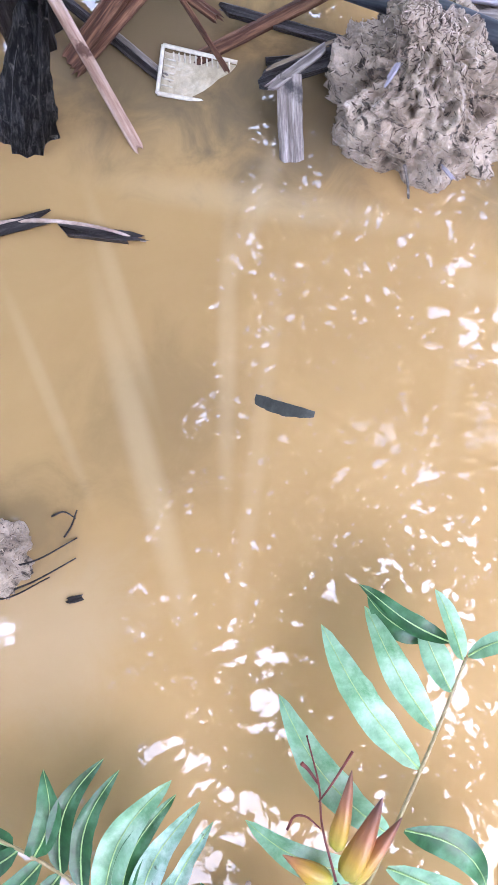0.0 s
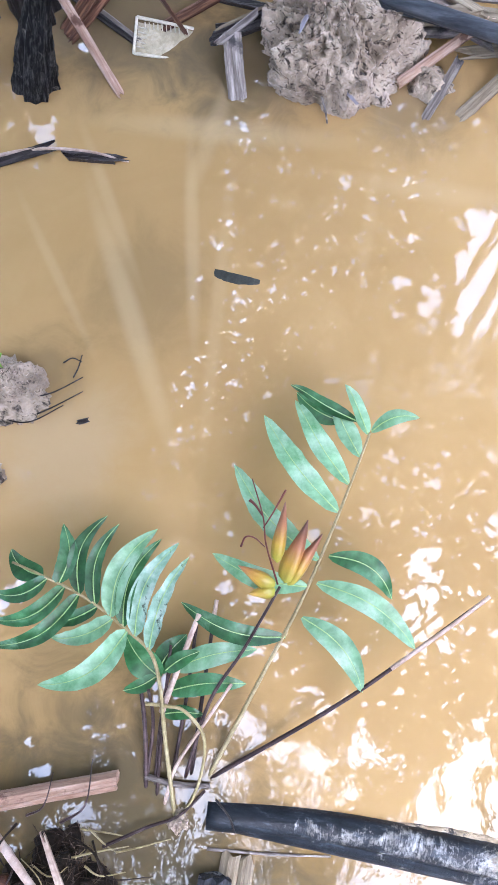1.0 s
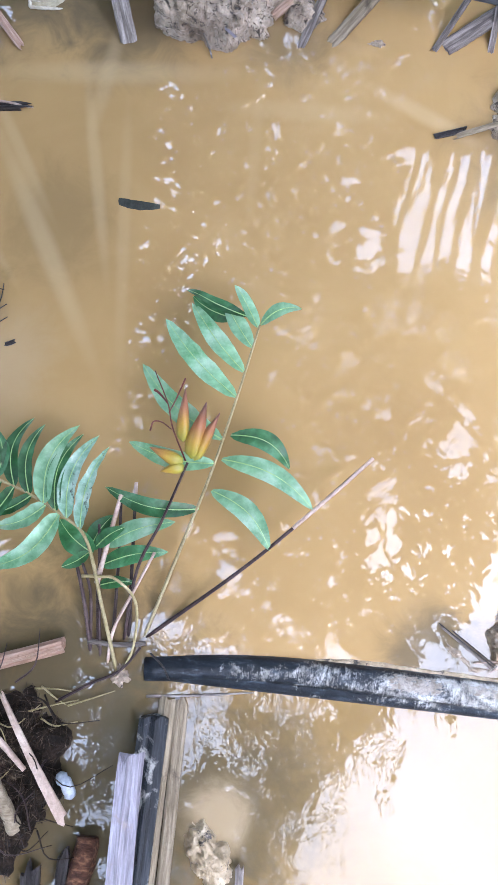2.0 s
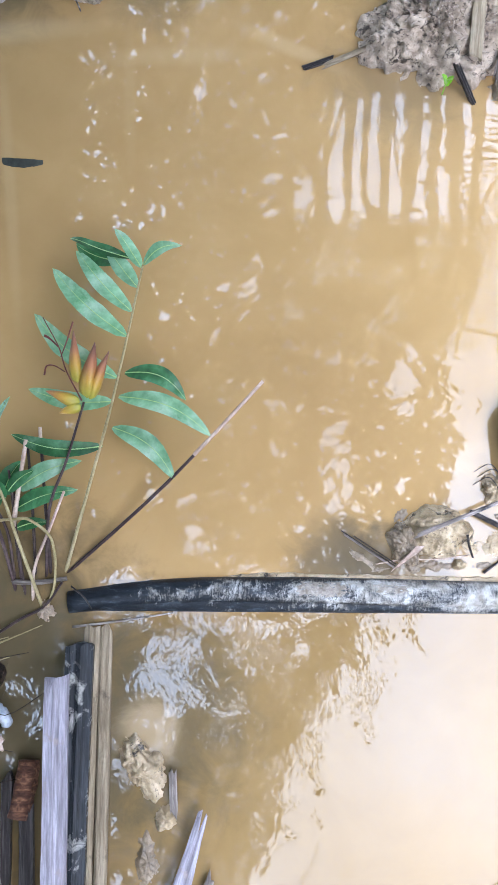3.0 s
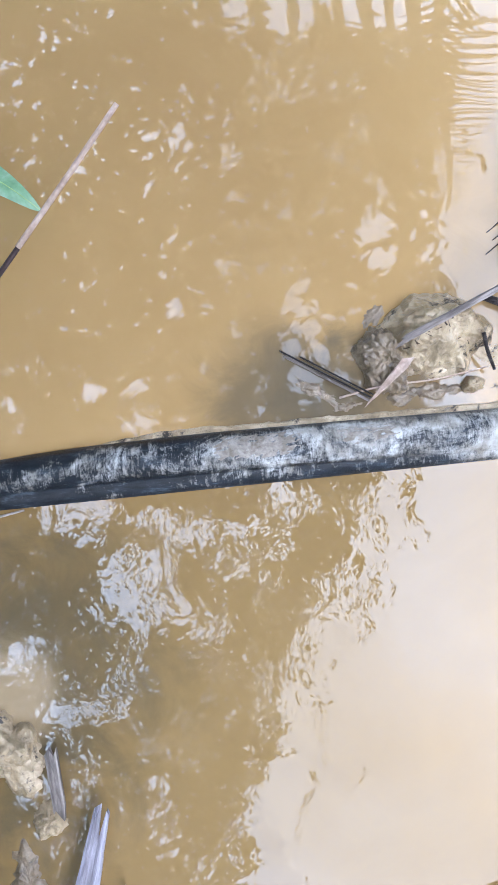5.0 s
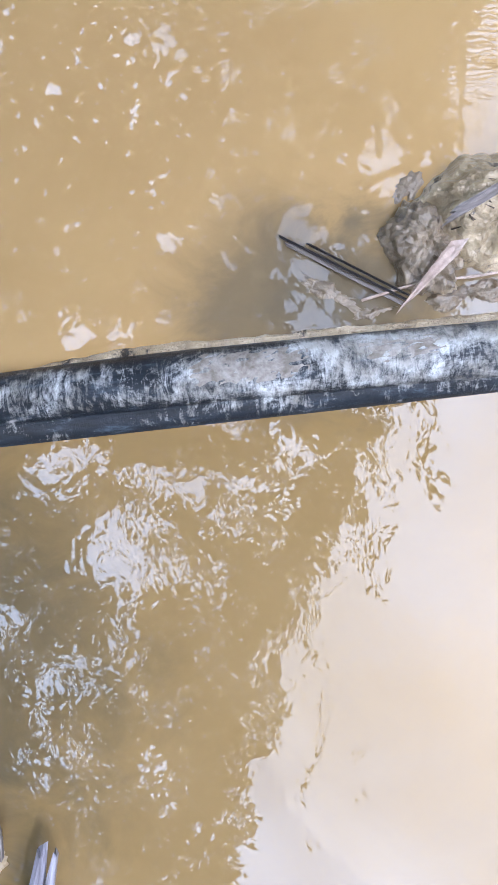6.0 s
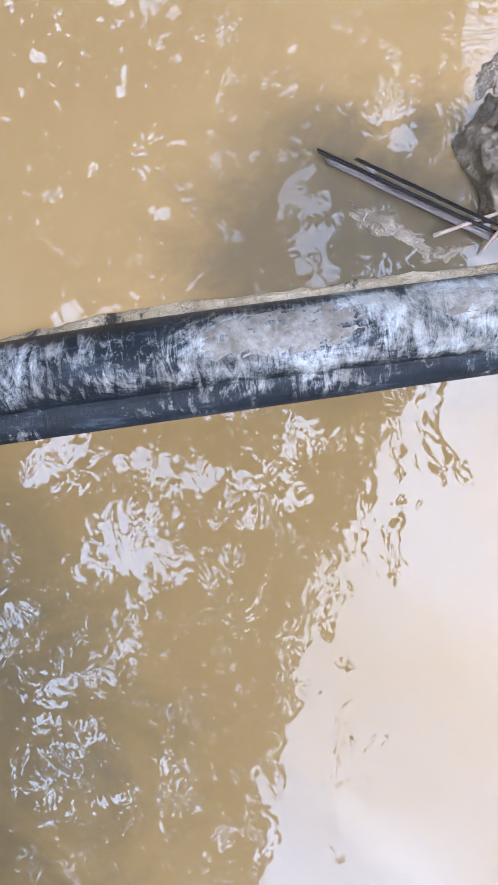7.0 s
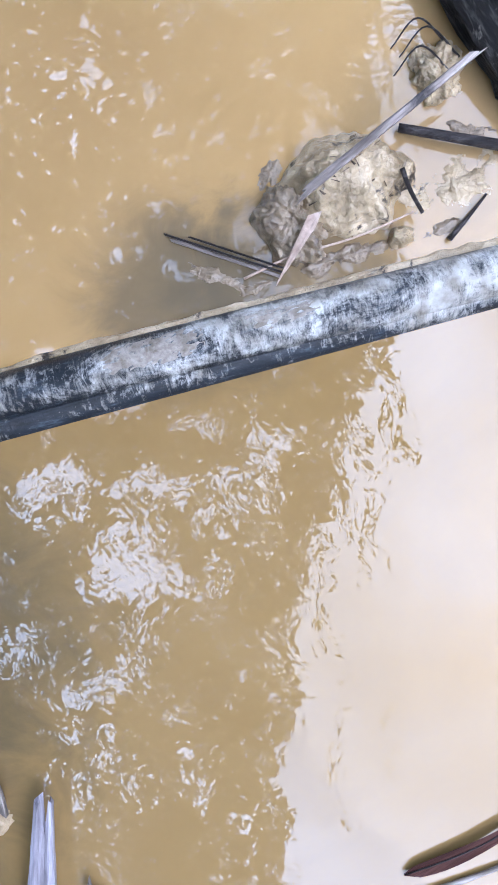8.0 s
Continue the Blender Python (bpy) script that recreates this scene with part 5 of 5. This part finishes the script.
def seedling(at, h, lean, label, leaves=3):
    t = thing("seedling", at, label, "seedling", "seedlings")
    at = Vector(at)
    top = at + V(lean[0], lean[1], h)
    tube("stem", [at - V(0, 0, 0.02), at.lerp(top, 0.5), top], 0.0022, 0.0015, M_SPROUT, parent=t, sides=6)
    for i in range(leaves):
        a = i * 2.2 + 0.6
        base = at.lerp(top, 0.55 + 0.2 * i)
        leaflet(t, base, base + V(math.cos(a) * 0.022, math.sin(a) * 0.022, 0.03), 0.018, M_SPROUT, 0.05, 0.2)
    return t


seedling((-1.02, 0.645, 0.125), 0.05, (0.005, 0.01), "tiny bright green seedling on the mud heap")
seedling((0.867, 1.322, 0.01), 0.05, (0.002, 0.012), "bright green seedling by the far mud bank")
for p in ([(-0.87, 0.68, -0.005), (-0.856, 0.71, 0.015), (-0.85, 0.745, 0.03)], [(-0.905, 0.72, 0.0), (-0.88, 0.735, 0.012), (-0.85, 0.728, 0.02)], [(-0.95, 0.60, 0.03), (-0.9, 0.63, 0.02), (-0.84, 0.69, 0.004)],
          [(-1.04, 0.53, 0.01), (-0.95, 0.535, 0.012), (-0.87, 0.6, 0.01)], [(-0.93, 0.56, 0.02), (-0.89, 0.59, 0.02), (-0.83, 0.65, 0.004)]):
    tube("twig", p, 0.0025, 0.0015, M_DARK, "dark thin twig beside the mud heap", "twig", group="dark twigs", sides=5)
board("wood_chip", (-0.825, 0.562, 0.0), (-0.803, 0.572, 0.002), 0.014, 0.006, M_DARK, "small dark chip awash", "wood chip")

# ---- far mud bank with the seedling ----
mound("mud_bank", (0.86, 1.52, -0.01), 0.30, 0.20, 0.14, M_MUD, "lumpy pale mud bank at the water's edge", "mud bank", fibres=1500, apex=(0.0, 0.02), power=2.2, bump=0.05, fibre_size=(0.004, 0.012), fibre_width=0.0011, crag=0.9, seed=31, rings=56, segs=130, freq=11, outline=0.18)
mound("mud_lump", (1.09, 1.34, -0.01), 0.09, 0.07, 0.05, M_CLAY, "wet mud lump among sticks", "mud", bump=0.02, seed=33, rings=24, segs=60, freq=24)
board("board", (0.487, 1.418, 0.005), (0.64, 1.47, 0.035), 0.016, 0.01, M_TAN, "thin tan batten running on to the mud bank", "board", group="bank debris")
board("bark_piece", (0.423, 1.412, 0.002), (0.497, 1.437, 0.008), 0.018, 0.01, M_DARK, "short black bark piece afloat", "bark")
for p0, p1, w, mt in (((0.975, 1.29, -0.01), (0.905, 1.37, 0.06), 0.018, M_DARK), ((0.947, 1.40, 0.10), (0.95, 1.56, 0.15), 0.04, M_TAN), ((1.125, 1.27, -0.01), (1.055, 1.45, 0.08), 0.03, M_GREY), ((1.155, 1.30, 0.0), (1.12, 1.47, 0.08), 0.02, M_GREY),
                      ((1.03, 1.36, 0.05), (1.06, 1.5, 0.1), 0.02, M_GREY)):
    board("board", p0, p1, w, 0.014, mt, "weathered stick of wood on the mud bank", "board", group="bank debris", jag=0.03)
charred("post", [(1.135, 1.05, 0.02), (1.155, 1.3, 0.09), (1.175, 1.6, 0.16)], 0.032, 0.034, "grey-brown round pole leaning on the mud bank", "post", 9, 0.0, 18, M_GREY)
charred("log", [(1.34, -0.42, -0.03), (1.20, -0.12, 0.01), (1.09, 0.12, 0.04), (1.065, 0.32, 0.048)], 0.085, 0.068, "charred black log with a rounded end", "log", 12, 0.0, 24, None, True)

# ---- clod and litter beside the pipe ----
mound("clod", (0.825, -0.095, -0.005), 0.115, 0.092, 0.078, M_CLOD, "pale wet clay clod half out of the water", "clod", fibres=26, fibre_size=(0.006, 0.016), fibre_width=0.0013, fibre_mat=M_ROOTLET, apex=(0.0, 0.02), power=2.2, bump=0.014, seed=41, rings=70, segs=150, freq=15, crag=0.5, outline=0.16, turn=-8)
mound("clod", (0.735, -0.125, -0.008), 0.07, 0.085, 0.045, M_CLAY, "dark wet clay shoulder beside the pale clod", "clod", power=1.8, bump=0.014, seed=42, rings=40, segs=100, freq=24, outline=0.2, turn=20)
mound("mud_lump", (0.80, -0.195, -0.008), 0.15, 0.026, 0.014, M_CLAY, "pale wet mud strip along the pipe", "mud", bump=0.008, seed=45, rings=30, segs=100, freq=30, turn=4)
mound("mud_lump", (0.98, -0.13, -0.0065), 0.13, 0.075, 0.0085, M_CLOD, "thin pale mud film breaking the water", "mud", bump=0.007, seed=46, rings=50, segs=130, freq=22, outline=0.3, skirt=0.004)
mound("mud_lump", (0.887, -0.187, -0.004), 0.024, 0.021, 0.032, M_CLOD, "small round wet clay pellet", "mud", bump=0.008, seed=47, rings=14, segs=36, freq=50, power=3)
mound("clod", (1.0, 0.035, -0.005), 0.055, 0.06, 0.032, M_CLOD, "small wet clay clod by the charred log", "clod", bump=0.018, seed=49, rings=30, segs=70, freq=30)
for x, y, rx, ry, turn, seed in ((0.60, -0.175, 0.075, 0.022, -30, 51), (0.66, -0.205, 0.05, 0.014, 10, 52), (0.72, -0.045, 0.05, 0.03, 40, 53), (0.95, -0.19, 0.07, 0.018, 8, 54), (1.03, -0.06, 0.05, 0.03, -20, 55)):
    mound("mud_lump", (x, y, -0.004), rx, ry, 0.007, M_CLAY, "slick dark mud lobe just out of the water", "mud", bump=0.0035, seed=seed, rings=20, segs=60, freq=26, turn=turn, outline=0.4, skirt=0.006)
board("reed", (0.752, -0.104, 0.068), (1.015, 0.01, 0.10), 0.013, 0.007, M_GREY, "pale split reed lying over the clod", "reed", jag0=0.025, width1=0.010)
for p0, p1, w, mt in (((0.545, -0.098, 0.006), (0.696, -0.194, 0.014), 0.0035, M_DARK), ((0.553, -0.108, 0.004), (0.69, -0.197, 0.01), 0.005, M_GREY), ((0.58, -0.112, 0.01), (0.70, -0.19, 0.018), 0.003, M_DARK)):
    board("reed", p0, p1, w, 0.003, mt, "thin split reed lying on wet mud", "reed", group="reed splinters", jag=0.01)
board("reed", (0.697, -0.2, 0.015), (0.757, -0.14, 0.06), 0.005, 0.004, M_STALK, "small fan-shaped pale leaf scrap", "leaf scrap", width1=0.018)
tube("stick", [(0.92, -0.03, 0.012), (0.99, -0.065, 0.02), (1.07, -0.10, 0.02)], 0.007, 0.009, M_DARK, "dark stick beside the charred log", "stick")
tube("stick", [(0.957, -0.209, 0.008), (0.99, -0.185, 0.01), (1.027, -0.157, 0.008)], 0.0045, 0.002, M_DARK, "short dark twig on wet mud", "stick")
tube("stick", [(0.90, -0.10, 0.05), (0.905, -0.13, 0.045), (0.92, -0.165, 0.03)], 0.004, 0.003, M_DARK, "short dark twig on the clod", "stick")
tube("twig", [(0.64, -0.19, 0.01), (0.72, -0.176, 0.014), (0.82, -0.172, 0.014), (0.91, -0.158, 0.02)], 0.0022, 0.0015, M_STALK, "thin pale root along the clod", "twig", sides=5)
for a in ((0.99, 0.10), (1.0, 0.085), (0.985, 0.06)):
    tube("twig", [(a[0] + 0.03, a[1] - 0.04, 0.02), (a[0] - 0.01, a[1] + 0.01, 0.03), (a[0] - 0.05, a[1] - 0.01, 0.0)], 0.002, 0.001, M_DARK, "fine dark twig arching over the water", "twig", group="dark twigs", sides=5)

# ---- a dead leaf afloat ----
dead = thing("dead_leaf", (0.655, -1.165, 0.004), "folded dark reddish dead leaf afloat", "leaf")
leaflet(dead, (0.655, -1.158, 0.006), (0.93, -1.08, 0.01), 0.021, M_MAROON, 0.02, 0.25, 0, 0, 0, 0.5, -0.05, M_DARK)
tube("tail", [(0.92, -1.083, 0.01), (0.965, -1.068, 0.008), (1.03, -1.035, 0.004)], 0.0022, 0.001, M_MAROON, parent=dead)
tube("stick", [(0.645, -1.2, 0.004), (0.8, -1.185, 0.006), (0.985, -1.157, 0.003)], 0.005, 0.002, M_GREY, "thin grey stick afloat beside a leaf", "stick")
